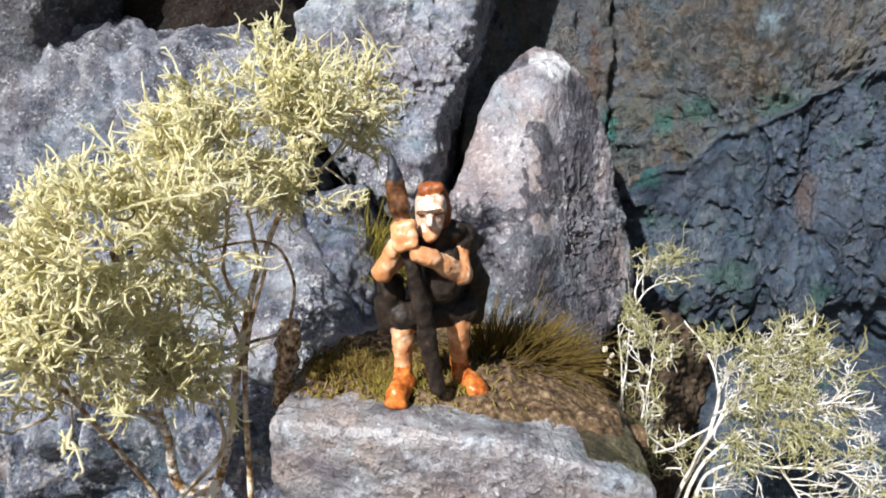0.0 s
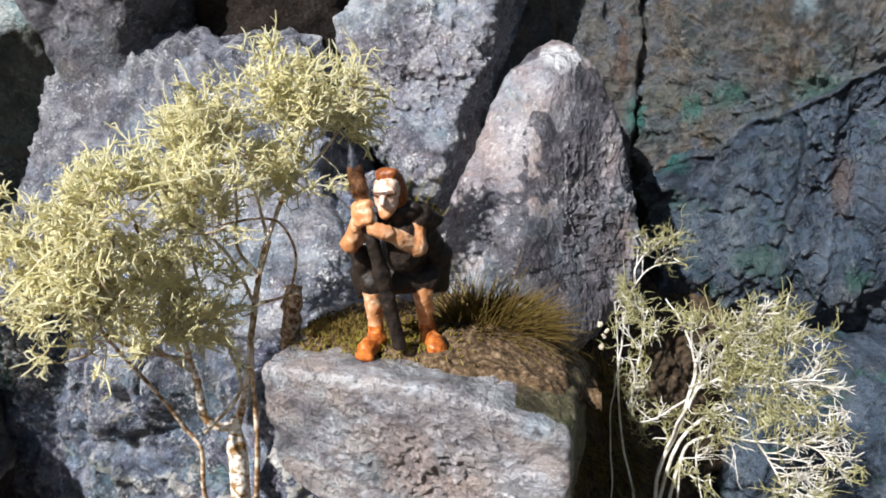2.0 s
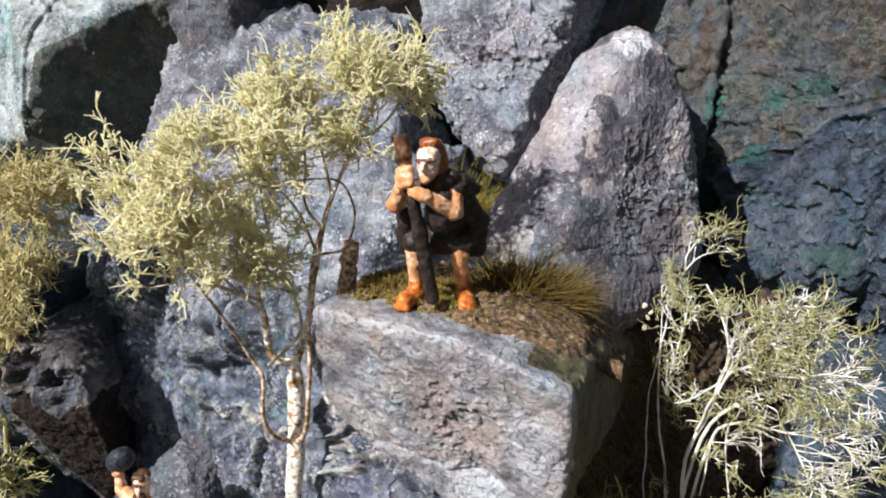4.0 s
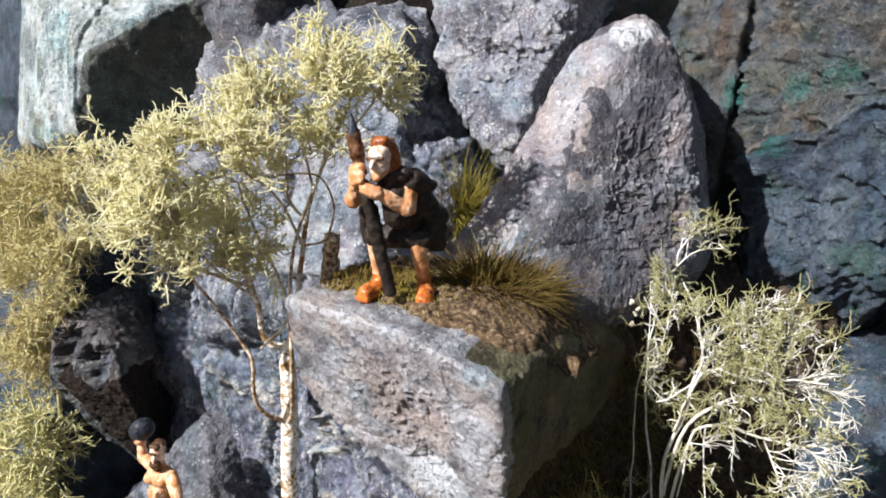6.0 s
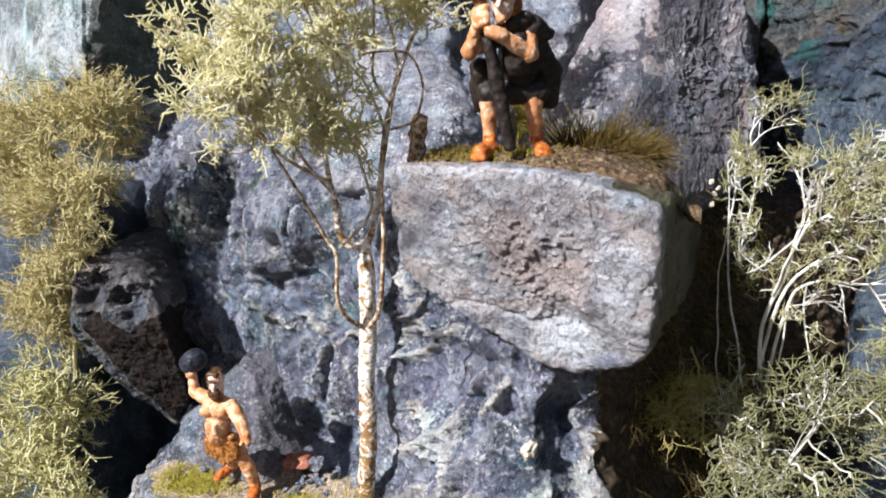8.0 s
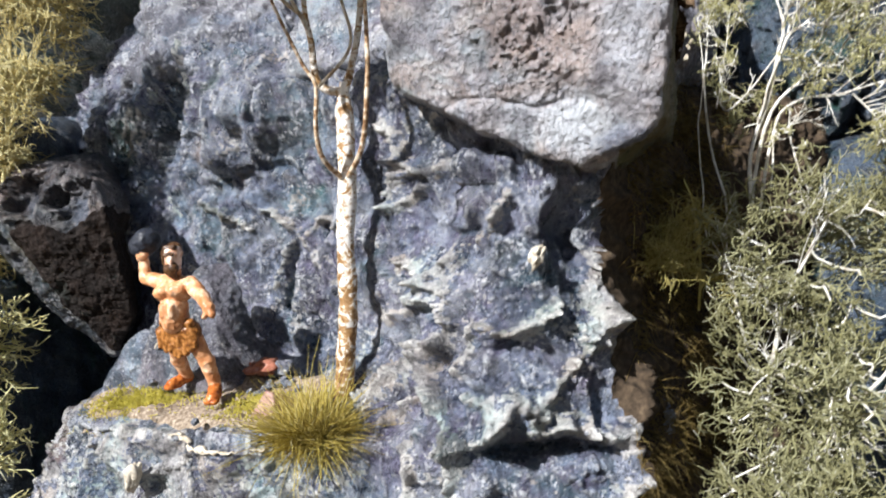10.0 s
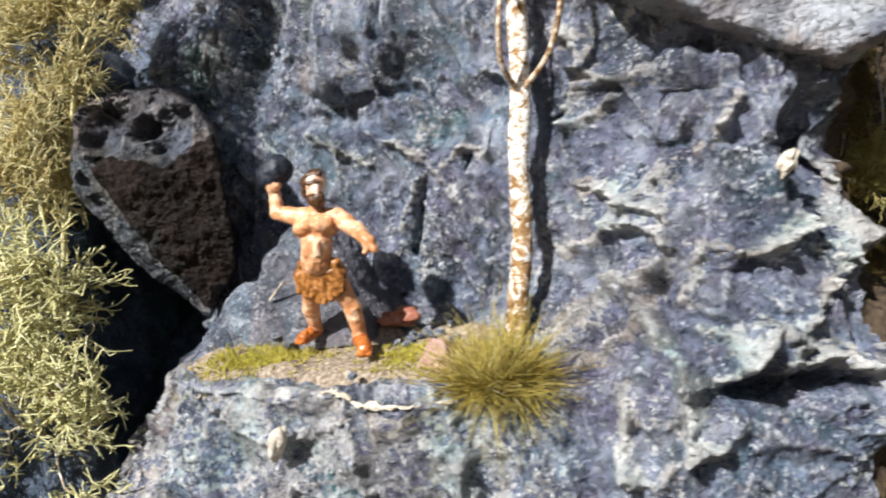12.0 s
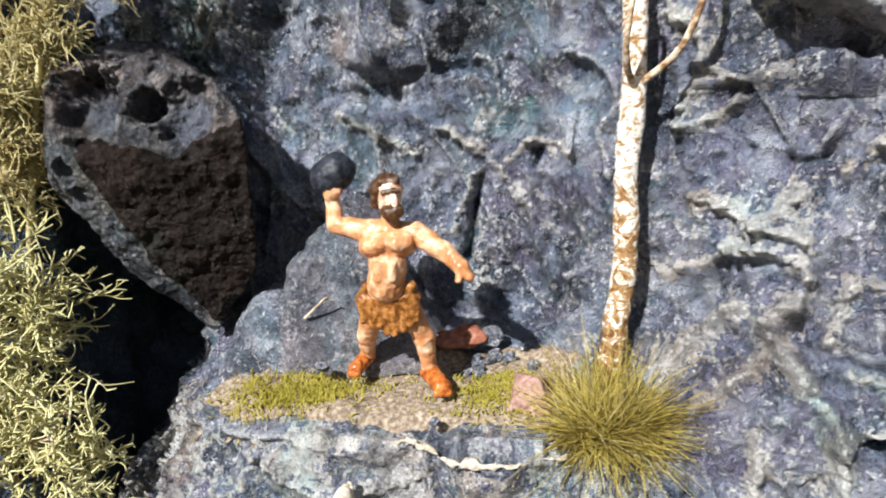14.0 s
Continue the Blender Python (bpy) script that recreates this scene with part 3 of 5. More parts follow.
CRESTS += [([(-65.4, 111.4), (-58.5, 108.1), (-54.6, 106)], 1.0, 0.55), ([(-51.5, 109.5), (-46.9, 106.9), (-42.4, 103.4), (-39.8, 98.8)], 1.5, 0.55), ([(-45.6, 103.6), (-47.9, 99.1), (-49.3, 94.6)], 1.0, 0.45), ([(-41.4, 104.3), (-37.7, 107.5), (-32.5, 105.4)], 1.0, 0.45), ([(-76.1, 145.9), (-72.1, 136.3), (-72.4, 128.9)], 1.2, 0.7),
    ([(-84.8, 135.1), (-84.5, 131.2), (-87.5, 126.5)], 0.9, 0.45), ([(-81.5, 135.6), (-82.9, 127.9), (-87.5, 122.1)], 1.0, 0.45), ([(-76, 70), (-66, 66), (-55, 69)], 1.2, 0.6), ([(-40, 66), (-36, 60), (-38, 54)], 1.6, 0.7)]
# creases that run between the crests
CREASES = [([(-4.3, 75), (0.3, 74.8), (4.5, 75.7), (11.7, 74.3)], 2.6, 0.8), ([(-5.2, 87.6), (-0.3, 89.2), (4, 92.8)], 1.5, 0.5), ([(-13.6, 115.4), (-10.5, 118.2), (-4.8, 117.6), (-1.4, 116), (0, 112)], 2.6, 0.9), ([(-16.1, 105.8), (-12.1, 104.4), (-8.6, 104.6)], 1.2, 0.45), ([(-20.9, 79.5), (-15.5, 82.5), (-11.3, 86.8)], 1.2, 0.65), ([(-46, 102.3), (-46.9, 94.5), (-47.6, 90.8)], 2.6, 0.5)]
CREASES += [([(-37.1, 108.4), (-38.2, 103.2)], 1.6, 0.45), ([(-65, 118.4), (-59, 116), (-52.1, 117.6), (-46.4, 117.6)], 1.8, 0.8), ([(-40.9, 118.5), (-35.7, 113.9)], 1.4, 0.5), ([(-65.8, 147), (-65.2, 131.8), (-65.6, 124.9)], 1.6, 0.7), ([(-16.1, 68.5), (-13.1, 67.5), (-10.7, 69.1)], 1.8, 1.1), ([(-49.9, 131), (-50.6, 126.5)], 3.0, 1.2)]


def along(p, pts):
    """Distance of the points from a wandering line (x, z) over the face."""
    near = (p[:, 0] > min(q[0] for q in pts) - 5) & (p[:, 0] < max(q[0] for q in pts) + 5) & (p[:, 2] > min(q[1] for q in pts) - 5) & (p[:, 2] < max(q[1] for q in pts) + 5)
    w = p[near][:, [0, 2]] + 0.5 * np.stack([fbm(p[near], 3.0, 3, 81), fbm(p[near], 3.0, 3, 83)], -1)
    d = np.full(len(w), 1e9)
    for q in spline([(x, 0, z) for x, z in pts], 10 * len(pts))[:, [0, 2]]:
        d = np.minimum(d, np.hypot(w[:, 0] - q[0], w[:, 1] - q[1]))
    return near, d


def rock_face():
    step = 0.32
    xs, zs = np.arange(-132, 62, step), np.arange(22, 162, step)
    X, Z = np.meshgrid(xs, zs)
    spread = 0.55 * (76 - Z).clip(0, 28) / (1 + np.exp((X + 66) / 4))
    high, low = np.interp(X, HIGH_X, HIGH_Y), np.interp(X + spread, LOW_X, LOW_Y)
    # the ledge is a quick step on one side and fades into a slope towards the promontory
    k = 1 / (1 + np.exp(-(X + 31) / 3.0))
    z0, z1 = 73.0 + k * -3.0, 81.5 + k * 14.0
    f = ((Z - z0) / (z1 - z0)).clip(0, 1)
    f = f + k * (f * f * (3 - 2 * f) - f)
    Y = low + (high - low) * f
    left = 1 / (1 + np.exp((X + 46) / 4))
    inner = 1 / (1 + np.exp((X + 12) / 3))
    Y = Y + 0.42 * (Z - 128).clip(0, None) * left + 0.9 * (Z - 128).clip(0, None) * (inner - left) + (0.25 * (Z - 112).clip(0, None) + 2.6 * (Z - 130).clip(0, None)) * (1 - inner)
    Y = Y - 0.06 * (72 - Z).clip(0, None)
    P = np.stack([X, Y, Z], -1)
    du, dv = np.gradient(P, axis=1), np.gradient(P, axis=0)
    N = np.cross(du, dv)
    N /= np.linalg.norm(N, axis=2, keepdims=True)
    p, n = P.reshape(-1, 3), N.reshape(-1, 3)
    flat = np.abs(n[:, 2]) > 0.8
    crust = 0.34 + 0.66 / (1 + np.exp(-(p[:, 0] + 24) / 5))
    fold = p * [1.0, 1.0, 0.75] + [0, 0, 0.5] * p[:, [1, 1, 0]]
    push = 2.6 * fbm(p, 17, 2, 3) + 1.0 * fbm(p, 7, 2, 5) + 1.9 * (ridges(fold, 7.5, 1, 8, warp=3.0, sharp=2.2) - 0.4) + 0.7 * (ridges(fold, 3.8, 1, 18, warp=1.8, sharp=2.0) - 0.4) + 0.4 * fbm(p, 2.6, 2, 7) + 0.18 * fbm(p, 1.1, 2, 9)
    pale = np.zeros(len(p))
    worm = 0.45 * ridges(p, 12, 1, 11, warp=5.0, sharp=3.5) * (0.5 + 0.9 * fbm(p, 18, 2, 15)).clip(0, 1)
    for pts, amp, width in CRESTS:
        near, d = along(p, pts)
        bulk = np.exp(-(d / (1.25 * width)) ** 1.5) * (1.0 + 0.4 * fbm(p[near], 5, 2, 85)).clip(0.55, 1.4)
        push[near] += bulk * (1.15 * amp + 1.4 * (ridges(p[near], 1.5, 3, 87, warp=0.8, sharp=1.5) - 0.5) + 0.6 * fbm(p[near], 0.9, 2, 88))
        worm[near] += 0.3 * bulk
        pale[near] = np.maximum(pale[near], bulk)
    for pts, amp, width in CREASES:
        near, d = along(p, pts)
        push[near] -= amp * np.exp(-(d / (1.2 * width)) ** 2) * (1.0 + 0.6 * fbm(p[near], 4, 2, 86)).clip(0.3, 1.5)
    pale = np.maximum(pale, 0.5 / (1 + np.exp((p[:, 0] + 24) / 2)) / (1 + np.exp((p[:, 2] - 73) / 0.8)))
    crest = ridges(p, 6.5, 2, 21, warp=2.5, sharp=3.0)
    push += crust * (1.3 * (worm - 0.1) + 0.35 * (crest - 0.4))
    crumb = ridges(p, 2.4, 3, 33, warp=0.8, sharp=1.5) - 0.5
    push += (0.2 + 1.2 * crust * worm + 0.2 * crust * crest) * crumb + (0.2 + 0.3 * crust * np.maximum(pale, 0.45 + 0.7 * fbm(p, 11, 2, 39)).clip(0, 1)) * fbm(p, 1.25, 3, 35) + 0.3 * crust * fbm(p, 3.2, 2, 37)
    push *= np.where(flat, 0.35, 1.0)
    for x, z, rx, rz, amp in BUMPS:
        push += amp * np.exp(-(((p[:, 0] - x) / rx) ** 2 + ((p[:, 2] - z) / rz) ** 2))
    rim = 1 / (1 + np.exp(-(p[:, 0] - 15) / 1.5))
    push = push * (1 - 0.7 * rim) + 1.2 * rim * fbm(p, 2.2, 3, 77)
    p = p + n * push[:, None]
    h, w = X.shape
    i = np.arange(h * w).reshape(h, w)
    faces = np.stack([i[:-1, :-1], i[:-1, 1:], i[1:, 1:], i[1:, :-1]], -1).reshape(-1, 4)
    mid, side = p[faces].mean(1), n[faces].mean(1)
    keep = (mid[:, 0] > -90 - 0.55 * (76 - mid[:, 2]).clip(0, 28) + 1.5 * fbm(mid, 5, 2, 73)) | (mid[:, 2] > 112)
    faces, mid, side = faces[keep], mid[keep], side[keep]
    earthy = (mid[:, 0] + 2.0 * fbm(mid, 6, 3, 71) > 16.5 + 5 / (1 + np.exp((mid[:, 2] - 80) / 1.5))) | ((mid[:, 0] > 11) & (side[:, 0] > 0.75))
    crusty = pale[faces].mean(1) + 0.45 * fbm(mid, 0.8, 3, 79) + 0.3 * fbm(mid, 6, 2, 80) > 0.42
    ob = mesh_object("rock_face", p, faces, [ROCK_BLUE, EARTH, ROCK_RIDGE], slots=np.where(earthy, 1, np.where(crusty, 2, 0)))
    return tagged(ob, "blue-grey weathered rock face with crusty ridges and a ledge", "rock face", kind="structure"), p


face_ob, FACE_P = rock_face()


def sheet(name, x0, x1, z0, z1, y, mat, label, step=3.0, seed=4, amp=6.0):
    X, Z = np.meshgrid(np.arange(x0, x1, step), np.arange(z0, z1, step))
    p = np.stack([X, np.full_like(X, y), Z], -1).reshape(-1, 3)
    p[:, 1] -= amp * fbm(p, 40, 4, seed) + 0.35 * amp * ridges(p, 22, 2, seed + 8, warp=6)
    h, w = X.shape
    i = np.arange(h * w).reshape(h, w)
    faces = np.stack([i[:-1, :-1], i[:-1, 1:], i[1:, 1:], i[1:, :-1]], -1).reshape(-1, 4)
    return tagged(mesh_object(name, p, faces, mat), label, "rock wall", kind="structure")


sheet("wall_back", -320, 260, 0, 320, 176, ROCK_WALL, "dark blue-green rough rock wall behind the boulders", 2.0)
gx, gy = np.meshgrid(np.linspace(-900, 900, 91), np.linspace(-900, 900, 91))
gp = np.stack([gx, gy, np.full_like(gx, 18.0)], -1).reshape(-1, 3)
gp[:, 2] += 1.5 * fbm(gp, 60, 3, 2)
gi = np.arange(91 * 91).reshape(91, 91)
tagged(mesh_object("ground", gp, np.stack([gi[:-1, :-1], gi[:-1, 1:], gi[1:, 1:], gi[1:, :-1]], -1).reshape(-1, 4), EARTH), "dark brown earth at the foot of the rocks", "ground", kind="structure")


# ---------------------------------------------------------------- boulders
def boulder(label, centre, planes, mat, broken=None, zone=None, **more):
    """broken: the second paint of one face, the number of its plane, how frayed its edge is, and how far it reaches
    over.
    """
    v, f = rock_shape(centre, planes, **more)
    foot = (centre[0], centre[1], v[:, 2].min())
    slots = None
    if broken:
        d, _ = sphere(more["level"])
        c = np.asarray(centre, float)
        spans = np.stack([d @ facing(az, el) / max(facing(az, el) @ (np.array([x, y, z]) - c), 0.5) for az, el, x, y, z in planes], -1)
        on_face = (spans + (broken[3] + broken[2] * fbm(d * 10, 3, 3, 3)[:, None]) * (np.arange(len(planes)) == broken[1])).argmax(1) == broken[1]
        slots = on_face[f].all(1)
        mat = [mat, broken[0]]
    if zone:
        slots = zone[1](v[f].mean(1))
        mat = [mat, zone[0], *zone[2:]]
    ob = mesh_object("boulder", v, f, mat, foot, slots=slots)
    return tagged(ob, label, "boulder", "boulders of the cliff"), v


def perch_veins(p):
    """Crusty veins over the middle of the front, and a stepped break towards its lower corner."""
    mid = np.exp(-(((p[:, 0] - 3) / 8) ** 2 + ((p[:, 2] - 132) / 7) ** 2)) + 0.1 * (1 + fbm(p, 9, 2, 31)).clip(0, 2)
    low = 1 / (1 + np.exp((p[:, 2] - 121 + 0.35 * (p[:, 0] - 14) + 1.5 * value_noise(p, 5, 2)) / 0.5))
    corner = 1 / (1 + np.exp(-(p[:, 0] - 7) / 1.5))
    return 1.5 * mid * (fbm(p, 2.0, 3, 14) + 0.6 * fbm(p * [1.0, 1.0, 1.6], 0.9, 2, 15) - 0.12).clip(0, 0.6) + 0.12 * fbm(p, 1.3, 2, 29) - 1.5 * low * corner + 0.6 * fbm(p, 6, 3, 19) - 0.5 * ridges(p, 15, 1, 25, warp=4.0, sharp=26.0) + 0.1 * (ridges(p, 1.8, 2, 23, warp=0.6, sharp=1.5) - 0.5) + 0.1 * fbm(p, 0.8, 2, 27)


def perch_side(p):
    """The overgrown side that turns away behind the front edge."""
    behind = (np.array([5, 65.5, 132]) - p) @ facing(-103, -13)
    return (behind + 0.7 * fbm(p, 3, 3, 5) > 2.2) & (p[:, 0] > 13.5)


perch, PERCH_P = boulder("pale grey overhanging boulder with a flat earthy top", (3, 84, 130), [
    (-103, -13, 5, 65.5, 132), (178, 0, -17.8, 80, 133), (182, -61, -4, 66, 118.5), (-7, -3, 19.4, 63, 130), (-2, -52, 19.4, 66, 116.5), (-20, -68, 12, 66, 112.9), (-20, 72, 13, 66, 140.6), (-80, -76, 14, 64, 111.5), (-90, 88, 4, 76, 142.5), (12, 50, 19, 84, 139), (90, 0, 3, 112, 130)],
    ROCK_PERCH, zone=(ROCK_MOSSY, perch_side), level=8, hard=38, seed=15, rough=(0.9, 0.3, 0.1), size=18.0, extra=perch_veins, cracks=0.0)
upright, UPRIGHT_P = boulder("tall brown-grey pointed boulder leaning back", (16, 119, 156), [
    (-112, 30, 8, 106, 158), (-46, 14, 25, 113.5, 153), (168, 22, 1.7, 112, 163), (-4, 8, 33.5, 120, 154), (5, 32, 27, 124, 179), (-90, 72, 19, 125, 185), (90, 0, 16, 139, 160), (-90, -80, 16, 110, 128), (-90, 10, 14, 97, 142), (-18, -37, 29.3, 112, 139.5)],
    ROCK_BROWN, (ROCK_ROUGH, 1, 0.05, 0.0), level=8, hard=14, seed=5, rough=(1.2, 0.5, 0.15), extra=lambda p: 0.5 * (ridges(p, 1.6, 2, 7, warp=0.5, sharp=1.5) - 0.5) * (0.2 + 1.2 * (p[:, 0] > 20)) - 0.35 * ridges(p, 16, 1, 8, warp=4.0, sharp=20.0))
boulder("grey pear-shaped boulder wedged above the figurine", (-9, 140, 184), [
    (-95, 6, -8, 128, 177), (180, 4, -24, 132, 188), (-165, -32, -17, 127, 167), (-25, -28, -1, 127, 166), (-8, -14, 5, 132, 181), (-90, -62, -10, 124, 160), (90, 0, -9, 158, 180), (-90, 85, -9, 140, 222)],
    ROCK_PALE, level=7, hard=14, seed=21, rough=(1.6, 1.1, 0.4), ridge=0.9)
boulder("broad grey sloping boulder behind the birch", (-58, 136, 150), [
    (-92, 22, -60, 111, 148), (0, 12, -25, 122, 165), (195, 5, -94, 132, 165), (-90, 78, -58, 128, 189), (90, 0, -58, 160, 150), (-90, -70, -58, 124, 132)],
    ROCK_GREY, level=7, hard=12, seed=31, rough=(2.4, 1.3, 0.45), ridge=1.2)
boulder("rounded grey-brown boulder at the top", (-78, 140, 202), [
    (-92, -4, -77, 125, 192), (172, -18, -89, 128, 190), (-14, -18, -67, 129, 187), (-90, -58, -79, 125, 178), (90, 0, -78, 160, 200), (-90, 85, -78, 140, 228)],
    ROCK_ROUGH, level=6, hard=10, seed=36, rough=(1.6, 0.9, 0.35))
# its shaded face is painted darker green, its sunlit faces pale teal
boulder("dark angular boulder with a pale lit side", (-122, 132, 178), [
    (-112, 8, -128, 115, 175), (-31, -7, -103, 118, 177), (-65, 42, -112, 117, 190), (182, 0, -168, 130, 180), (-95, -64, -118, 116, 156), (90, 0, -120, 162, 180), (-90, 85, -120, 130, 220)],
    ROCK_LIT_TEAL, (ROCK_SHADED_SIDE, 1, 0.0, 0.0), level=7, hard=18, seed=41, rough=(1.3, 0.45, 0.18), extra=lambda p: 1.6 * ridges(p * [1, 1, 0.3], 6, 2, 43, warp=2.0, sharp=2.0) * (p[:, 0] < -112))
boulder("dark boulder high between two grey ones", (-42, 150, 200), [
    (-90, -5, -42, 139, 195), (178, -10, -60, 145, 198), (-5, -10, -26, 145, 198), (-90, -65, -42, 142, 187), (90, 0, -42, 170, 200), (-90, 85, -42, 150, 225)],
    ROCK_DARK, level=5, hard=10, seed=46)
boulder("smooth lavender-grey slab behind the birch trunk", (-30, 112, 140), [
    (-98, 16, -22, 100, 149), (10, 30, -14, 102, 148), (-60, 60, -24, 103, 154.5), (180, 10, -45, 108, 148), (90, 0, -30, 128, 140), (-90, -70, -30, 104, 133)],
    ROCK_PALE, level=6, hard=12, seed=51, rough=(1.0, 0.6, 0.25))


# hollows in the lava crust: x, z, radius, depth
PITS = ((-95.3, 112.6, 3.7, 4.5), (-82.6, 111.4, 3.5, 3.6), (-87.8, 113.4, 2.0, 5.5), (-95.6, 117.4, 1.3, 2.0), (-92.2, 109.4, 1.1, 1.6), (-86, 108.9, 1.0, 1.2), (-98.2, 105.0, 1.3, 1.8), (-92.4, 117.5, 1.2, 1.6), (-97.4, 101.5, 1.0, 1.2), (-99, 115.5, 0.9, 1.0), (-87, 118.5, 1.0, 1.0))


def pit_span(p, x, z, r):
    """How far the points are from the middle of a hollow, 1 on its lip."""
    return np.hypot((p[:, 0] - x + 0.8 * fbm(p, 2.4, 3, 5)) / r, (p[:, 2] - z + 0.8 * fbm(p, 2.4, 3, 8)) / (1.35 * r))


def pits(p):
    out = np.zeros_like(p)
    front = p[:, 1] < 98
    for x, z, r, depth in PITS:
        q = pit_span(p, x, z, r)
        out[:, 1] += depth * np.exp(-q ** 4) * front
        out[:, 1] -= 0.2 * r * np.exp(-((q - 1.15) / 0.22) ** 2) * front
    out[:, 1] += np.where(front, 0.4 * fbm(p, 1.7, 3, 44) + 0.3 * (ridges(p, 3.0, 2, 48, warp=1.0, sharp=2.0) - 0.4), 0)
    return out


def lava_break(p):
    """The dark fresh break: below the pitted crust and inside a pale rim."""
    fray = 1.2 * fbm(p, 4, 3, 7)
    rim = p[:, 0] + 95.0 - 0.52 * (103 - p[:, 2]) + fray
    roof = 108.5 - 2.2 * np.exp(-((p[:, 0] + 85) / 2.5) ** 2) + 0.35 * (p[:, 0] + 84).clip(0, 9) - p[:, 2] + fray
    fresh = (rim > 0) & (roof > 0) & (p[:, 1] < 99)
    edge = (np.minimum(rim, roof) > -1.1) & (p[:, 1] < 99) & (fbm(p, 2.2, 3, 9) > -0.15)
    for x, z, r, _ in PITS[:3]:
        edge |= (np.abs(pit_span(p, x, z, r) - 1.2) < 0.2) & (fbm(p, 2.2, 3, 9) > -0.1)
    return np.where(fresh, 1, np.where(edge, 2, 0))


boulder("dark brown lava boulder with two deep pits", (-87, 98, 99), [
    (-86, -25, -84, 86.2, 104), (-95, 16, -90, 85.6, 111), (-90, 80, -91, 95, 121), (178, 0, -101.5, 93, 112), (180, -38, -94, 91, 92), (30, 8, -77, 90, 103), (22, -30, -78.5, 95, 89), (15, 44, -82, 92, 116.5), (-90, -80, -82, 95, 75), (90, 0, -87, 116, 99)],
    ROCK_LAVA, zone=(ROCK_DARK, lava_break, ROCK_RIM), level=8, hard=16, seed=61, rough=(1.1, 0.45, 0.2), extra=pits)
boulder("pale smoky-grey rock foot under the lava boulder", (-75, 97, 78), [
    (-100, 20, -76, 90, 80), (-40, 30, -70, 92, 81), (190, 25, -81, 94, 80), (-90, 70, -75, 96, 86.5), (90, 0, -75, 106, 78), (-90, -85, -75, 96, 70)],
    ROCK_GREY, level=6, hard=10, seed=67, rough=(0.9, 0.5, 0.2))
# rock behind the lichen, its unseen bulk added to keep sun off the gap
boulder("dark boulder overgrown with ochre lichen", (-127, 108, 80), [
    (-98, 8, -127, 95, 90), (-4, 6, -104, 104, 80), (180, 0, -152, 108, 80), (-90, 80, -127, 108, 132), (90, 0, -127, 128, 80), (-90, -85, -127, 108, 17)],
    ROCK_WALL, level=6, hard=10, seed=63)
boulder("dark boulder deep in the gap beside the ledge", (-104, 134, 64), [
    (-80, 15, -104, 112, 66), (-90, 70, -104, 124, 80), (180, 0, -124, 130, 64), (0, 5, -88, 130, 64), (90, 0, -104, 150, 64), (-90, -85, -104, 130, 16)],
    ROCK_WALL, level=6, hard=9, seed=64)
boulder("small grey wedge-shaped boulder on the ledge", (-65, 99, 87), [
    (-100, 22, -66, 90.5, 86), (-150, 18, -72.5, 91.5, 86), (-165, 42, -70, 95, 93.5), (-80, 70, -64, 97, 98), (-20, 28, -57.5, 95, 91), (90, 0, -64, 110, 88), (-90, -85, -64, 97, 76), (178, 5, -74, 95, 82)],
    ROCK_ROUGH, level=6, hard=18, seed=66, rough=(0.7, 0.5, 0.25))
boulder("brown and blue-green rock slab beside the crack", (24, 166, 186), [
    (-90, 4, 24, 149, 180), (180, 0, 6, 160, 180), (0, -3, 36.6, 155, 180), (-90, -60, 24, 150, 150), (90, 0, 24, 185, 180), (-90, 85, 24, 160, 235)],
    ROCK_CRUST, level=6, hard=20, seed=71, rough=(1.2, 1.0, 0.4), ridge=0.8)


def slab_line(p):
    """Height at which the smooth foot of the slab meets its crusty top."""
    return 160 + 0.45 * (p[:, 0] - 40) + 2.2 * fbm(p, 7, 2, 91)


def slab_relief(p):
    x, z = p[:, 0], p[:, 2]
    line = slab_line(p)
    above = 1 / (1 + np.exp(-(z - line) / 1.2))
    lumps = (0.6 + fbm(p, 12, 2, 96)).clip(0, 1.2)
    crust = lumps * (1.0 * (ridges(p, 1.9, 2, 94, warp=0.8, sharp=1.5) - 0.5) + 2.6 * (ridges(p, 4.2, 2, 93, warp=2.0, sharp=2.0) - 0.4)) + 1.5 * fbm(p, 2.6, 3, 95)
    flute = 2.6 * fbm(p * [1, 1, 0.3], 6, 3, 97) + 1.8 * ridges(p * [1, 1, 0.35], 5, 2, 98, warp=1.5, sharp=2.0) + 0.9 * fbm(p, 2.4, 3, 92)
    crack = 2.2 * np.exp(-((x - 69 - 2.5 * value_noise(p, 9, 99)) / 0.9) ** 2)
    return above * crust + (1 - above) * flute + 1.7 * np.exp(-((z - line) / 0.8) ** 2) + 0.5 * fbm(p, 1.4, 2, 90) - crack


boulder("large blue-grey rock slab with verdigris stains", (82, 172, 176), [
    (-90, 7, 62, 148, 171), (-150, 5, 38, 146, 168), (-90, -46, 60, 143.5, 138), (-165, -12, 37, 144, 160), (0, 0, 140, 160, 176), (90, 0, 80, 195, 176), (-90, 85, 80, 165, 240)],
    ROCK_WALL, zone=(ROCK_CRUST, lambda p: p[:, 2] > slab_line(p) + 0.6), level=8, hard=16, seed=76, rough=(1.8, 0.8, 0.4), extra=slab_relief)
boulder("blue-grey boulder half hidden by the bush", (84, 146, 106), [
    (-100, 20, 82, 133, 110), (-90, 70, 84, 142, 119), (180, 10, 58, 140, 108), (0, 0, 118, 140, 108), (90, 0, 84, 170, 108), (-90, -85, 84, 140, 60)],
    ROCK_WALL, level=5, hard=10, seed=81)


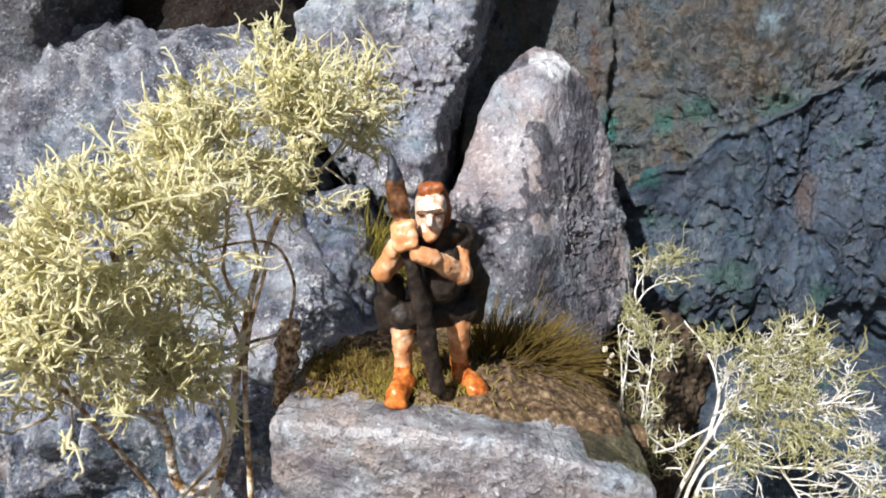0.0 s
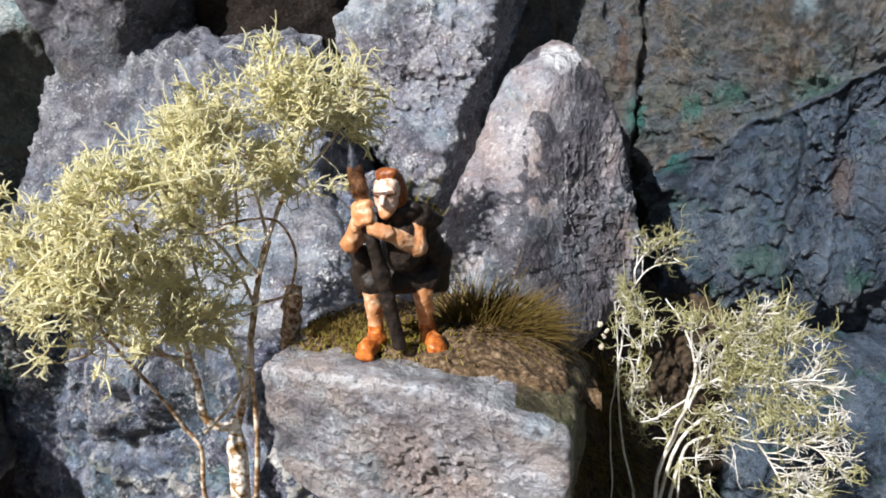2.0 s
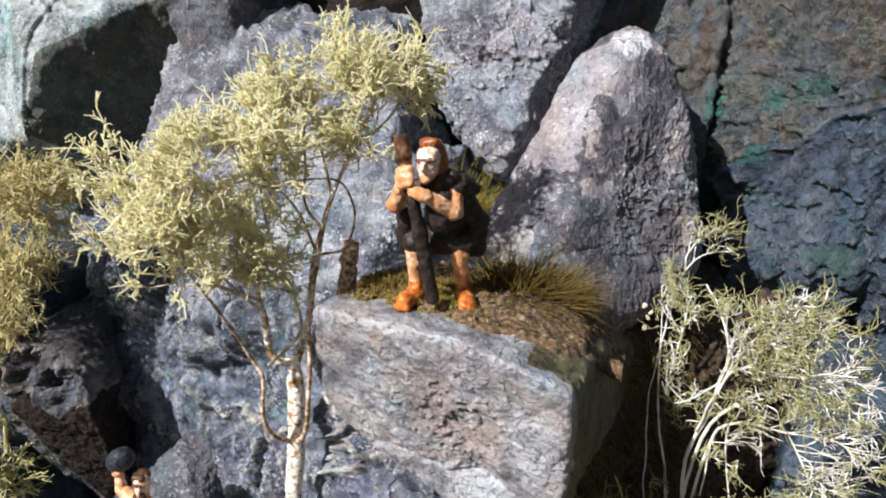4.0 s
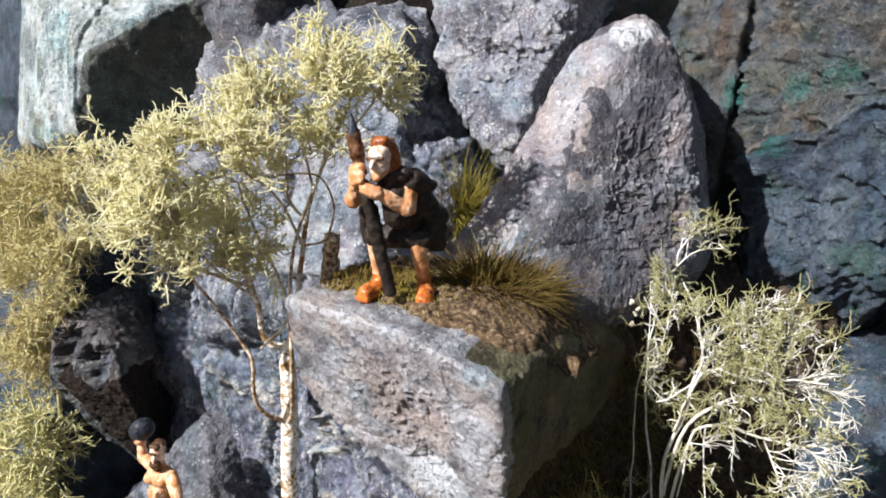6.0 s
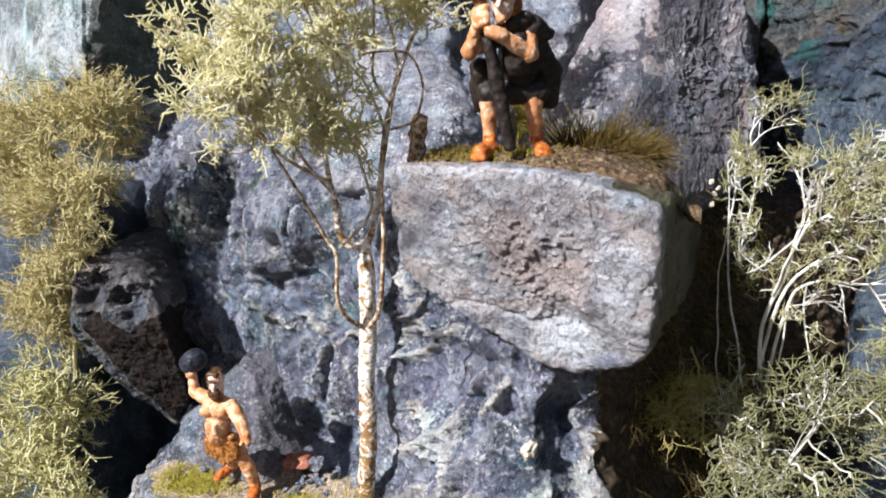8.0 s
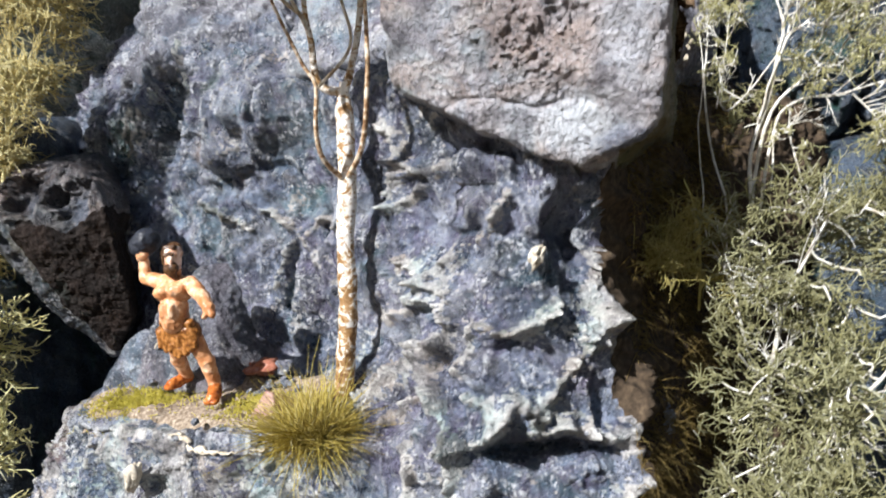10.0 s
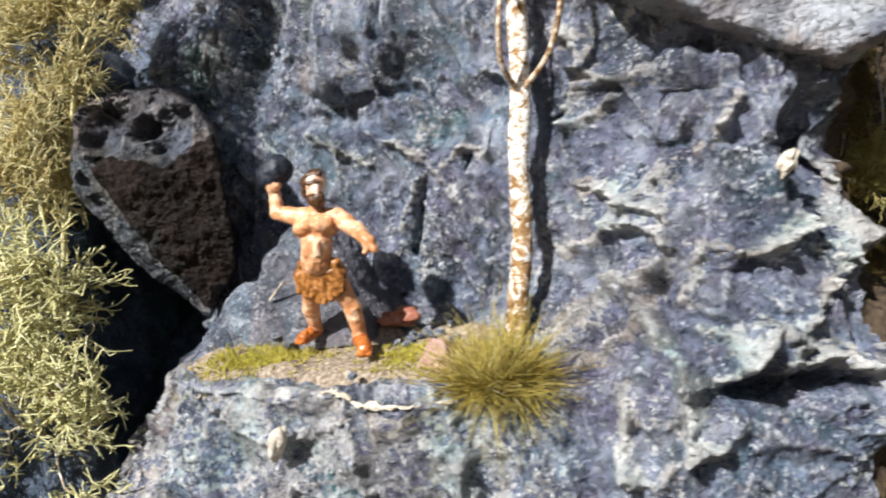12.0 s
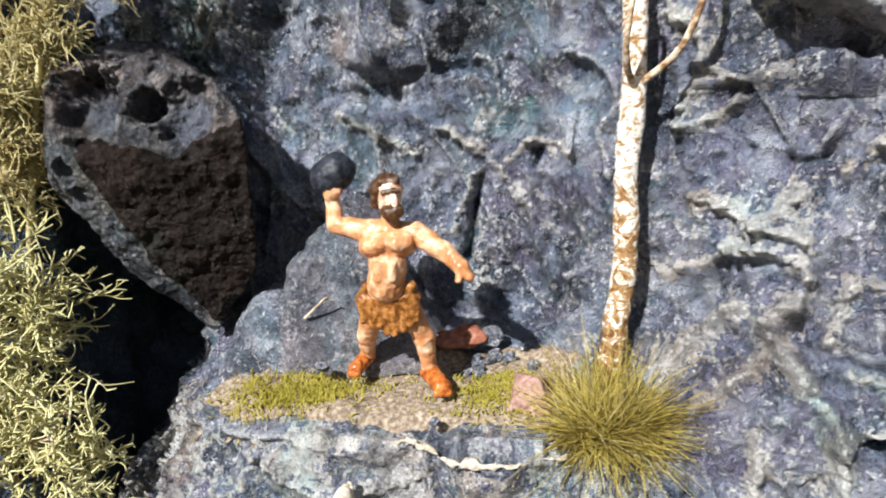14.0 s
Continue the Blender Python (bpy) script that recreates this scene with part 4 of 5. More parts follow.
# ---------------------------------------------------------------- earth, moss and grass
def top_of(points, x, y, reach=1.0):
    near = np.abs(points[:, 0] - x) + np.abs(points[:, 1] - y) < reach
    return points[near, 2].max() if near.any() else np.nan


def soil_patch(label, outline, points, mat, thick=0.7, step=0.5, zmin=-1e9, zmax=1e9, seed=1, crumbs=0.22):
    """A lumpy layer of earth inside a rounded outline (x, y), lying on the rock points, sinking into it at its edge."""
    ring = spline(outline + outline[:1], 160)[:, :2]
    c = ring.mean(0)
    ang = np.arctan2(ring[:, 1] - c[1], ring[:, 0] - c[0])
    order = np.argsort(ang)
    ang, rad = ang[order], np.hypot(*(ring - c).T)[order]
    xs, ys = np.arange(ring[:, 0].min(), ring[:, 0].max(), step), np.arange(ring[:, 1].min(), ring[:, 1].max(), step)
    X, Y = np.meshgrid(xs, ys)
    up = points[(points[:, 2] > zmin) & (points[:, 2] < zmax)]
    key, best = np.round((up[:, :2] - [xs[0], ys[0]]) / step).astype(int), np.full(X.shape, -1e9)
    ok = (key[:, 0] >= 0) & (key[:, 1] >= 0) & (key[:, 0] < X.shape[1]) & (key[:, 1] < X.shape[0])
    np.maximum.at(best, (key[ok, 1], key[ok, 0]), up[ok, 2])
    for _ in range(60):
        hole = best < -1e8
        if not hole.any():
            break
        pad = np.pad(best, 1, constant_values=-1e9)
        best = np.where(hole, np.max([pad[1:-1, :-2], pad[1:-1, 2:], pad[:-2, 1:-1], pad[2:, 1:-1]], 0), best)
    for _ in range(6):
        pad = np.pad(best, 1, mode="edge")
        best = (pad[1:-1, :-2] + pad[1:-1, 2:] + pad[:-2, 1:-1] + pad[2:, 1:-1] + 2 * best) / 6
    edge = np.hypot(X - c[0], Y - c[1]) / np.interp(np.arctan2(Y - c[1], X - c[0]), ang, rad, period=2 * np.pi)
    p = np.stack([X, Y, best], -1).reshape(-1, 3)
    e = edge.ravel() + 0.08 * fbm(p, 4, 2, seed)
    p[:, 2] += thick * (1 - 2.6 * (e - 0.8).clip(0, 1) / 0.2) + 0.35 * fbm(p, 3, 3, seed + 2) + crumbs * fbm(p, 1.1, 2, seed + 5)
    h, w = X.shape
    i = np.arange(h * w).reshape(h, w)
    faces = np.stack([i[:-1, :-1], i[:-1, 1:], i[1:, 1:], i[1:, :-1]], -1).reshape(-1, 4)
    faces = faces[(e[faces] < 1.02).all(1)]
    used, back = np.unique(faces, return_inverse=True)
    ob = mesh_object("soil", p[used], back.reshape(-1, 4), mat)
    return tagged(ob, label, "soil", kind="stuff"), p[used]


soil_low, SOIL_LOW = soil_patch("sandy brown soil spread on the lower ledge", [(-86, 88), (-82, 82.5), (-74, 78.5), (-58, 75.5), (-44, 74.2), (-33, 74.2), (-29, 82), (-36, 90), (-52, 94), (-66, 96), (-80, 96)], FACE_P, SOIL, 0.9, zmin=60, zmax=81.5)
soil_high, SOIL_HIGH = soil_patch("brown earth on top of the overhanging boulder", [(-19, 77), (-10, 73), (0, 68.8), (8, 67.6), (15, 67.2), (20.4, 70), (23.6, 84), (23, 97), (10, 102), (-5, 100), (-17, 96)], PERCH_P, SOIL_BROWN, 0.7, step=0.32, zmin=128, seed=9, crumbs=0.35)


def blades(roots, aim, length, thick, curl=0.5, seed=1, k=5, droop=0.3):
    """Blades that start at roots, grow along aim and bend."""
    r = np.random.default_rng(seed)
    n = len(roots)
    aim = aim / np.linalg.norm(aim, axis=1, keepdims=True)
    length = np.broadcast_to(length, n) * r.uniform(0.6, 1.15, n)
    side = r.normal(size=(n, 3)) * curl
    side[:, 2] -= droop
    u = np.linspace(0, 1, k)[None, :, None]
    lines = roots[:, None] + (aim[:, None] * u + side[:, None] * u * u * 0.5) * length[:, None, None]
    rad = thick * r.uniform(0.7, 1.2, (n, 1)) * (1 - 0.8 * np.linspace(0, 1, k) ** 1.5)[None]
    return tubes(lines, rad)


def grass_tuft(label, root, radius, length, count, mat, seed, lean=(0, 0, 0), spread=1.0, thick=0.13, rise=0.55, wild=0.22, curl=0.35):
    r = np.random.default_rng(seed)
    a, q = r.uniform(0, 2 * np.pi, count), np.sqrt(r.uniform(0, 1, count))
    roots = np.array(root) + np.stack([radius * q * np.cos(a), radius * q * np.sin(a), np.zeros(count) - 0.3], -1)
    aim = np.stack([spread * q * np.cos(a), spread * q * np.sin(a), rise + 0.6 * (1 - q) + 0 * a], -1) + np.array(lean) + wild * r.normal(size=(count, 3))
    v, f = blades(roots, aim, length, thick, curl, seed + 1, k=6)
    return tagged(mesh_object("grass_tuft", v, f, mat, root), label, "grass tuft", kind="stuff")


def moss_patch(label, centre, size, points, count, mat, seed, length=1.1):
    r = np.random.default_rng(seed)
    xy = np.array(centre) + r.normal(size=(count, 2)) * np.array(size) * 0.5
    pts = []
    for x, y in xy:
        z = top_of(points, x, y, 0.9)
        if z == z:
            pts.append((x, y, z - 0.1))
    pts = np.array(pts)
    aim = np.array([0, 0, 0.8]) + r.normal(size=(len(pts), 3)) * 0.6
    v, f = blades(pts, aim, length, 0.11, 0.6, seed + 1, k=4)
    return tagged(mesh_object("moss", v, f, mat), label, "moss", kind="stuff")


grass_tuft("bushy olive-yellow grass tuft at the ledge's edge", (-33, 75.5, 73.8), 3.0, 7.0, 2600, GRASS, 3, lean=(0.0, -0.4, 0.25), spread=0.8, rise=0.4, wild=0.45, thick=0.1, curl=0.8)
grass_tuft("shaggy olive moss tuft wedged between the boulders", (-13, 120, 148), 5.0, 9.5, 1300, MOSS_OLIVE, 9, lean=(0.1, -0.3, 0.0), spread=1.2, rise=0.4, wild=0.4, curl=0.7)
grass_tuft("flattened brown-green grass tuft behind the crouching figurine", (8.5, 86, 142.4), 5.0, 8.5, 1500, GRASS_BROWN, 5, lean=(0.5, -0.3, -0.12), spread=0.9, rise=0.42, thick=0.11)
moss_patch("yellow-green moss on the sandy ledge", (-70, 84), (10, 5), SOIL_LOW, 1900, MOSS, 11, 1.0)
moss_patch("yellow-green moss beside a red stone", (-44.5, 79.5), (7, 5), SOIL_LOW, 1100, MOSS, 12, 0.75)
moss_patch("olive moss along the boulder's top", (-10, 82), (10, 6), SOIL_HIGH, 2000, GRASS_BROWN, 13)
moss_patch("yellow-green moss at the crouching figurine's feet", (-5, 74.5), (10, 6), SOIL_HIGH, 900, MOSS_OLIVE, 14, 0.8)


def hanging_moss():
    r = np.random.default_rng(41)
    flank = FACE_P[(FACE_P[:, 0] > 15) & (FACE_P[:, 0] < 36) & (FACE_P[:, 2] > 60) & (FACE_P[:, 2] < 134)]
    roots = flank[r.choice(len(flank), 8000)]
    roots = roots[fbm(roots, 6, 2, 6) > -0.15]
    v, f = blades(roots, r.normal(size=(len(roots), 3)) * 0.5 + [0.35, -0.5, -0.1], 3.6, 0.07, 0.7, 42, k=4, droop=0.9)
    return tagged(mesh_object("moss", v, f, MOSS_DARK), "brown-green moss hanging on the earthy side of the cliff", "moss", kind="stuff")


hanging_moss()


# ---------------------------------------------------------------- lichen
def inside(points, blobs, grow=1.12):
    ok = np.zeros(len(points), bool)
    for b in blobs:
        ok |= (((points - np.array(b[:3])) / (grow * np.array(b[3:]))) ** 2).sum(1) < 1
    return ok


def antlers(points, aims, size, thick, seed, forks=(3, 3), k=4, within=None, bend=0.6, spread=0.9):
    """Small forking sprigs of lichen."""
    r = np.random.default_rng(seed)
    start, aim = np.asarray(points, float), np.asarray(aims, float)
    aim = aim / (np.linalg.norm(aim, axis=1, keepdims=True) + 1e-9)
    length, rad = size * r.uniform(0.7, 1.3, len(start)), np.full(len(start), thick)
    pieces = []
    for level in range(len(forks) + 1):
        n = len(start)
        curve = r.normal(size=(n, 3)) * bend
        u = np.linspace(0, 1, k)[None, :, None]
        lines = start[:, None] + (aim[:, None] * u + curve[:, None] * u * u) * length[:, None, None]
        if within:
            ok = inside(lines[:, -1], within)
            lines, aim, curve, length, rad = lines[ok], aim[ok], curve[ok], length[ok], rad[ok]
            n = len(lines)
        pieces.append(tubes(lines, rad[:, None] * (1 - 0.45 * np.linspace(0, 1, k)[None])))
        if level == len(forks):
            break
        m = forks[level]
        at = r.integers(1, k, (n, m))
        start = lines[np.arange(n)[:, None], at].reshape(-1, 3)
        aim = np.repeat(aim + curve, m, 0) + r.normal(size=(n * m, 3)) * spread
        aim /= np.linalg.norm(aim, axis=1, keepdims=True) + 1e-9
        length = np.repeat(length, m) * r.uniform(0.55, 0.9, n * m)
        rad = np.repeat(rad, m) * 0.8
    return joined(pieces)


def in_blobs(blobs, count, seed, gap=0.1, size=7.0):
    """Points inside ellipsoids (centre, radii), more towards their skins, with gaps."""
    r = np.random.default_rng(seed)
    vol = np.array([b[3] * b[4] * b[5] for b in blobs], float)
    pick = r.choice(len(blobs), count * 3, p=vol / vol.sum())
    d = r.normal(size=(count * 3, 3))
    d /= np.linalg.norm(d, axis=1, keepdims=True)
    b = np.array(blobs, float)[pick]
    lobe = 1 + 0.4 * fbm(b[:, :3] * 1.7 + d * 4, 3.0, 2, seed + 7)[:, None]
    p = b[:, :3] + d * b[:, 3:] * lobe * (r.uniform(0.05, 1, (count * 3, 1)) ** 0.45)
    keep = fbm(p, size, 2, seed + 3) > gap
    return p[keep][:count], d[keep][:count]


def twigs_to(points, limbs, thick, seed, k=5):
    """A thin curved twig from the nearest place of the limbs, or of nearer points, to each point."""
    r = np.random.default_rng(seed)
    nodes = np.concatenate(limbs)
    order = np.argsort(np.min(np.linalg.norm(points[:, None] - nodes[None], axis=2), axis=1))
    lines = []
    for i in order:
        p = points[i]
        d = np.linalg.norm(nodes - p, axis=1)
        a = nodes[np.argmin(d)]
        mid = (a + p) / 2 + r.normal(size=3) * 0.12 * d.min() + np.array([0, 0, -0.08 * d.min()])
        line = spline([a, mid, p], k)
        lines.append(line)
        nodes = np.concatenate([nodes, line[1:]])
    n = len(lines)
    return tubes(np.array(lines), np.full((n, 1), thick) * np.linspace(1.25, 0.7, k)[None], 4)


def limb(points, r0, r1, count=24, sides=8, rough=0.12, seed=1):
    line = spline(points, count)
    line = line + rough * np.stack([value_noise(line, 4, seed + n) for n in range(3)], -1)
    v, f = tubes(line[None], np.linspace(r0, r1, count)[None], sides)
    return v, f, line


# ---------------------------------------------------------------- the birch
birch = tagged(empty_thing("birch_tree", (-30, 82.5, 77)), "miniature birch with white peeling bark and pale lichen crown", "tree")
line = spline([(-30.6, 82.6, 75), (-30.0, 82.5, 83), (-28.9, 82, 92), (-29.0, 82, 104), (-28.3, 82, 114), (-28.5, 82, 129)], 90)
tv, tf = tubes(line[None], np.interp(np.linspace(0, 1, 90), [0, 0.1, 0.5, 0.94, 1], [1.9, 1.6, 1.5, 1.45, 0.5])[None], 20)
centre_line = np.repeat(line, 20, 0)
out = tv - centre_line
tv = centre_line + out * (1 + 0.10 * fbm(tv, 3, 3, 3) + 0.05 * fbm(tv * [1, 1, 3], 1.2, 2, 5))[:, None]
part("trunk", tv, tf, BARK, birch, "white birch bark flecked with brown")
BIRCH_LIMBS_A = [([(-28.3, 82, 127), (-26.4, 82, 133.7), (-25.4, 81.8, 138.6), (-24.3, 81.5, 144.3), (-22.9, 81, 150.7), (-21.2, 81, 156), (-18, 82, 164), (-14, 82, 172)], 0.62, 0.26),
    ([(-28.7, 82, 127.5), (-31.2, 81, 128), (-32.5, 80.5, 130), (-32.8, 80, 135), (-33.2, 79, 138.6), (-32.1, 75, 145.5), (-31.6, 70, 153.4), (-31.3, 66, 160)], 0.75, 0.24),
    ([(-33.2, 79, 138.6), (-35.5, 75, 140.8), (-37.6, 69, 144.8), (-39.6, 64, 151), (-43, 62, 160)], 0.36, 0.2),
    ([(-28.6, 81.4, 113.4), (-30.4, 77.5, 116.4), (-30.7, 75.5, 121), (-30.2, 75, 127.2), (-32, 74.5, 130.4), (-34, 72, 136.2), (-35.4, 68, 142.6), (-37, 64, 149)], 0.42, 0.2)]
BIRCH_LIMBS_C = [([(-28.2, 81.4, 113.6), (-24.2, 77.5, 117.7), (-22.4, 75.5, 125), (-22, 75, 133), (-22.2, 75.5, 141.2), (-21.8, 77, 149.2), (-20.1, 79, 156)], 0.46, 0.22)]
BIRCH_LIMBS_B = [([(-31.8, 79.2, 127.6), (-26.4, 80, 133.8), (-27.2, 79, 140.7), (-28.5, 76, 148), (-27, 70, 158)], 0.3, 0.18),
    ([(-24, 81.4, 146.5), (-24.6, 80, 149.9), (-25.9, 79, 153.4), (-27.9, 77, 156.9), (-30, 73, 160)], 0.28, 0.18),
    ([(-22.6, 80, 147), (-18.4, 80, 148.5), (-17.3, 81, 153.4), (-18.3, 80.5, 157), (-20, 80, 158.7), (-22.7, 79, 158.9), (-26, 77, 158.4)], 0.22, 0.16),
    ([(-22.9, 81, 150.7), (-24.8, 79, 154.8), (-24.2, 78, 159.5), (-22, 74, 168)], 0.28, 0.18),
    ([(-21.2, 81, 156), (-22.2, 80, 162), (-23.5, 76, 172)], 0.26, 0.18),
    ([(-18.5, 82, 163), (-13, 83, 168), (-8, 84, 176)], 0.24, 0.16)]
BIRCH_LIMBS_C += [([(-33, 79, 137), (-34, 72, 143), (-34, 64, 152), (-35, 62, 160)], 0.28, 0.18)]
BRANCHES = BIRCH_LIMBS_A + BIRCH_LIMBS_C + BIRCH_LIMBS_B
nodes = []
for n, (pts, r0, r1) in enumerate(BRANCHES):
    v, f, ln = limb(pts, r0, r1, seed=n)
    part("limb", v, f, (BARK, BARK, TWIG, BARK_BROWN, BARK_BROWN, TWIG, TWIG, TWIG, BARK_BROWN, TWIG, TWIG, TWIG)[n], birch)
    nodes.append(ln[6:])
CROWN = [(-10.5, 84, 172.5, 5, 5, 6), (-17, 79, 173.5, 6.5, 6, 6.5), (-13, 82, 166, 5.5, 4, 4), (-24.5, 73, 169.5, 6, 5, 6), (-25, 66, 163.5, 6, 5, 6), (-32, 62, 161.5, 7, 5, 5.5), (-41, 62, 160, 6.5, 5, 4.5),
    (-34, 62, 153.5, 8, 5.5, 6), (-42, 60, 152.5, 4, 4, 5), (-35, 71, 151.5, 6, 6, 5), (-28, 77, 160, 4.5, 5, 4.5), (-32, 67, 147, 7, 5, 4.5), (-27, 73, 148.5, 5, 4, 5.5), (-37, 62, 145, 3.5, 3, 3), (-19, 80, 166, 4, 4, 4), (-48.5, 62, 160, 4, 4, 2.5)]
cp, cd = in_blobs(CROWN, 1450, 6, gap=0.05, size=4.0)
v, f = twigs_to(cp[::2], nodes, 0.13, 3)
tagged(part("twig", v, f, TWIG, birch), kind="stuff")
v, f = joined([antlers(cp, 0.9 * cd + [0, -0.2, 0.4], 1.25, 0.2, 8, (3, 2), k=4, bend=0.55, spread=0.85), antlers(cp[::3], 0.8 * cd[::3] + [-0.1, -0.1, 0.55], 1.7, 0.19, 9, (3, 3), k=4, bend=0.45, spread=0.7)])
tagged(part("crown", v, f, LICHEN, birch, "pale yellow-green lichen foliage"), kind="stuff")

# broken stem on the boulder
stump = tagged(empty_thing("broken_stem", (-19, 82, 139)), "short broken brown stem standing behind the birch", "stump")
line = spline([(-19.4, 82.5, 138.5), (-19.0, 82, 142), (-18.6, 81.5, 145), (-18.0, 81.3, 149.6)], 24)
v, f = tubes(line[None], np.append(np.linspace(1.55, 1.4, 23), 0.05)[None], 14)
v = v + 0.4 * np.stack([fbm(v, 1.4, 2, s) for s in (1, 2, 3)], -1)
part("stem", v, f, STUMP_BARK, stump)


# ---------------------------------------------------------------- bushes
def lichen_bush(name, label, root, stems, blobs, count, mat, stem_mat, seed, size=2.2, thick=0.17, gap=-0.1, twig=0.18, every=3, fans=0.0, k=4):
    bush = tagged(empty_thing(name, root), label, "bush")
    nodes = []
    for n, (pts, r0, r1) in enumerate(stems):
        v, f, ln = limb(pts, 0.85 * r0, 0.85 * r1, sides=6, seed=seed + n, rough=0.3)
        part("stem", v, f, stem_mat, bush)
        nodes.append(ln[4:])
    p, d = in_blobs(blobs, count, seed, gap)
    v, f = twigs_to(p[::every], nodes, twig, seed)
    tagged(part("twig", v, f, stem_mat, bush), kind="stuff")
    if fans:
        at = np.concatenate([n[::2] for n in nodes])
        out = at - np.array(root) + [0, -4, -12]
        v, f = antlers(at, out + 7 * np.random.default_rng(seed).normal(size=at.shape), fans, 0.14, seed + 9, (3, 2, 2), 5, blobs, 0.2, 0.5)
        tagged(part("branch", v, f, stem_mat, bush), kind="stuff")
    v, f = antlers(p, d + [0, -0.2, 0.2], size, thick, seed + 2, k=k)
    tagged(part("foliage", v, f, mat, bush), kind="stuff")
    return bush


BUSH_STEMS_A = [([(35, 97, 106), (34.9, 97, 116), (37, 96, 122.6), (37.9, 93, 129), (38.7, 93.4, 133.8), (38.9, 93.4, 136)], 0.42, 0.26),
    ([(38.9, 93.4, 136), (41.2, 92.5, 139.5), (43.7, 92, 141.9), (46.3, 91, 143.9), (49.5, 90.5, 144.7), (50.4, 91, 147.3)], 0.24, 0.13),
    ([(38.8, 93.4, 136), (37.7, 94, 139.7), (36.6, 95.5, 142.3), (34.9, 97, 144.5)], 0.2, 0.12),
    ([(35.8, 96, 120.6), (38.8, 92, 131.7), (41.6, 91, 134.4), (44.4, 90.5, 137.3), (48.4, 89.5, 139.9), (52.4, 88.5, 142)], 0.28, 0.12),
    ([(43, 91, 135.8), (43.9, 91, 140.1), (46.9, 90, 143)], 0.18, 0.11)]
BUSH_STEMS_D = [([(35, 97, 108), (35.5, 97, 112.3), (37.5, 96, 121.7), (41.5, 96, 126.2), (45.2, 96.5, 128.5), (48.8, 95, 129.1), (52.5, 93, 129.6), (55.7, 91, 129.2), (58.2, 89, 130.8)], 0.4, 0.12)]
BUSH_STEMS_B = [([(47, 96, 128.8), (48.7, 94, 132.4), (52, 92, 132.4), (54.8, 90, 136.7)], 0.2, 0.11),
    ([(36, 97, 104), (36.8, 97, 111.5), (38.2, 96.5, 118.6), (39.5, 95.5, 122.1), (42.6, 95, 123.9), (46.1, 94, 123.7), (49.5, 92, 124.4), (53.4, 90, 125.5), (56.6, 89, 128.4)], 0.36, 0.12),
    ([(48.6, 93, 123.9), (50.3, 91, 120.5), (52.2, 90, 116.7)], 0.2, 0.12),
    ([(51.9, 90, 125.4), (55, 88, 125), (59, 87, 121.6)], 0.17, 0.1),
    ([(33, 103, 102), (31.9, 104, 110.2), (29.6, 106, 120.6), (29.6, 107, 130.4), (30.3, 108, 138.2), (32.3, 111, 143.5), (35.2, 112, 146.4), (40.3, 112, 147.5)], 0.28, 0.13)]
BUSH_STEMS_C = [([(32.3, 111, 143.5), (32.5, 112, 146.3), (36, 112.5, 150.3), (40, 112.6, 152.8)], 0.2, 0.12),
    ([(29, 104, 102), (28.8, 105, 106.2), (28.4, 106, 120.5), (29.1, 107, 130.4), (28.6, 108, 141.1)], 0.2, 0.1),
    ([(37.8, 93, 130.4), (34.9, 97, 125.8), (31.9, 100, 123.3), (31.1, 102, 126.4)], 0.2, 0.12),
    ([(30.5, 103, 124), (32.5, 103, 133.9), (33.4, 104, 141.3)], 0.18, 0.1),
    ([(40.6, 95.3, 123), (40.6, 96, 118.1), (41.8, 94, 111)], 0.22, 0.14),
    ([(38.2, 96.5, 118.6), (37.3, 95, 110)], 0.22, 0.15),
    ([(41.5, 91, 134.4), (46, 90, 133.5), (51, 88.5, 135.5), (55, 88, 136)], 0.18, 0.1)]
lichen_bush("bush", "pale dried lichen bush with white forking stems", (35, 97, 104), BUSH_STEMS_A + BUSH_STEMS_B + BUSH_STEMS_C + BUSH_STEMS_D,
    [(36.5, 112, 150, 4.5, 3, 3), (31, 106, 137, 3, 4, 7), (35, 97, 140, 4, 4, 5), (41, 92.5, 139, 6, 4, 5), (47, 91, 142.5, 5, 3.5, 4), (50.5, 90, 138, 6, 4, 5.5), (54.5, 89.5, 131.5, 5, 4, 7.5), (47, 92, 132, 9, 4, 6), (56, 88.5, 124.5, 4.5, 4, 6), (46, 93, 119, 8, 4, 5), (34, 100, 128, 4, 4, 7), (53, 89, 118, 5, 4, 5)], 560, LICHEN_GREEN, TWIG_WHITE, 22, size=1.3, thick=0.11, gap=-0.05, twig=0.1, every=1, fans=3.6)
lichen_bush("lichen_clump", "grey-green lichen growing beside the cliff", (40, 92, 60), [([(38, 93, 60), (36, 92, 75), (38, 90, 92), (44, 88, 106)], 0.6, 0.3), ([(38, 93, 62), (44, 88, 74), (50, 84, 84)], 0.5, 0.3), ([(36, 92, 75), (32, 92, 90), (30, 94, 104)], 0.4, 0.2)],
    [(42, 89, 100, 13, 7, 12), (33, 95, 99, 6, 5, 11), (40, 85, 78, 12, 7, 12), (38, 83, 62, 12, 7, 10), (56, 92, 100, 9, 6, 12), (54, 90, 82, 10, 6, 11)], 1250, LICHEN_DULL, TWIG_WHITE, 26, size=1.7, thick=0.17, gap=-0.05, every=5, fans=6.0, k=3)
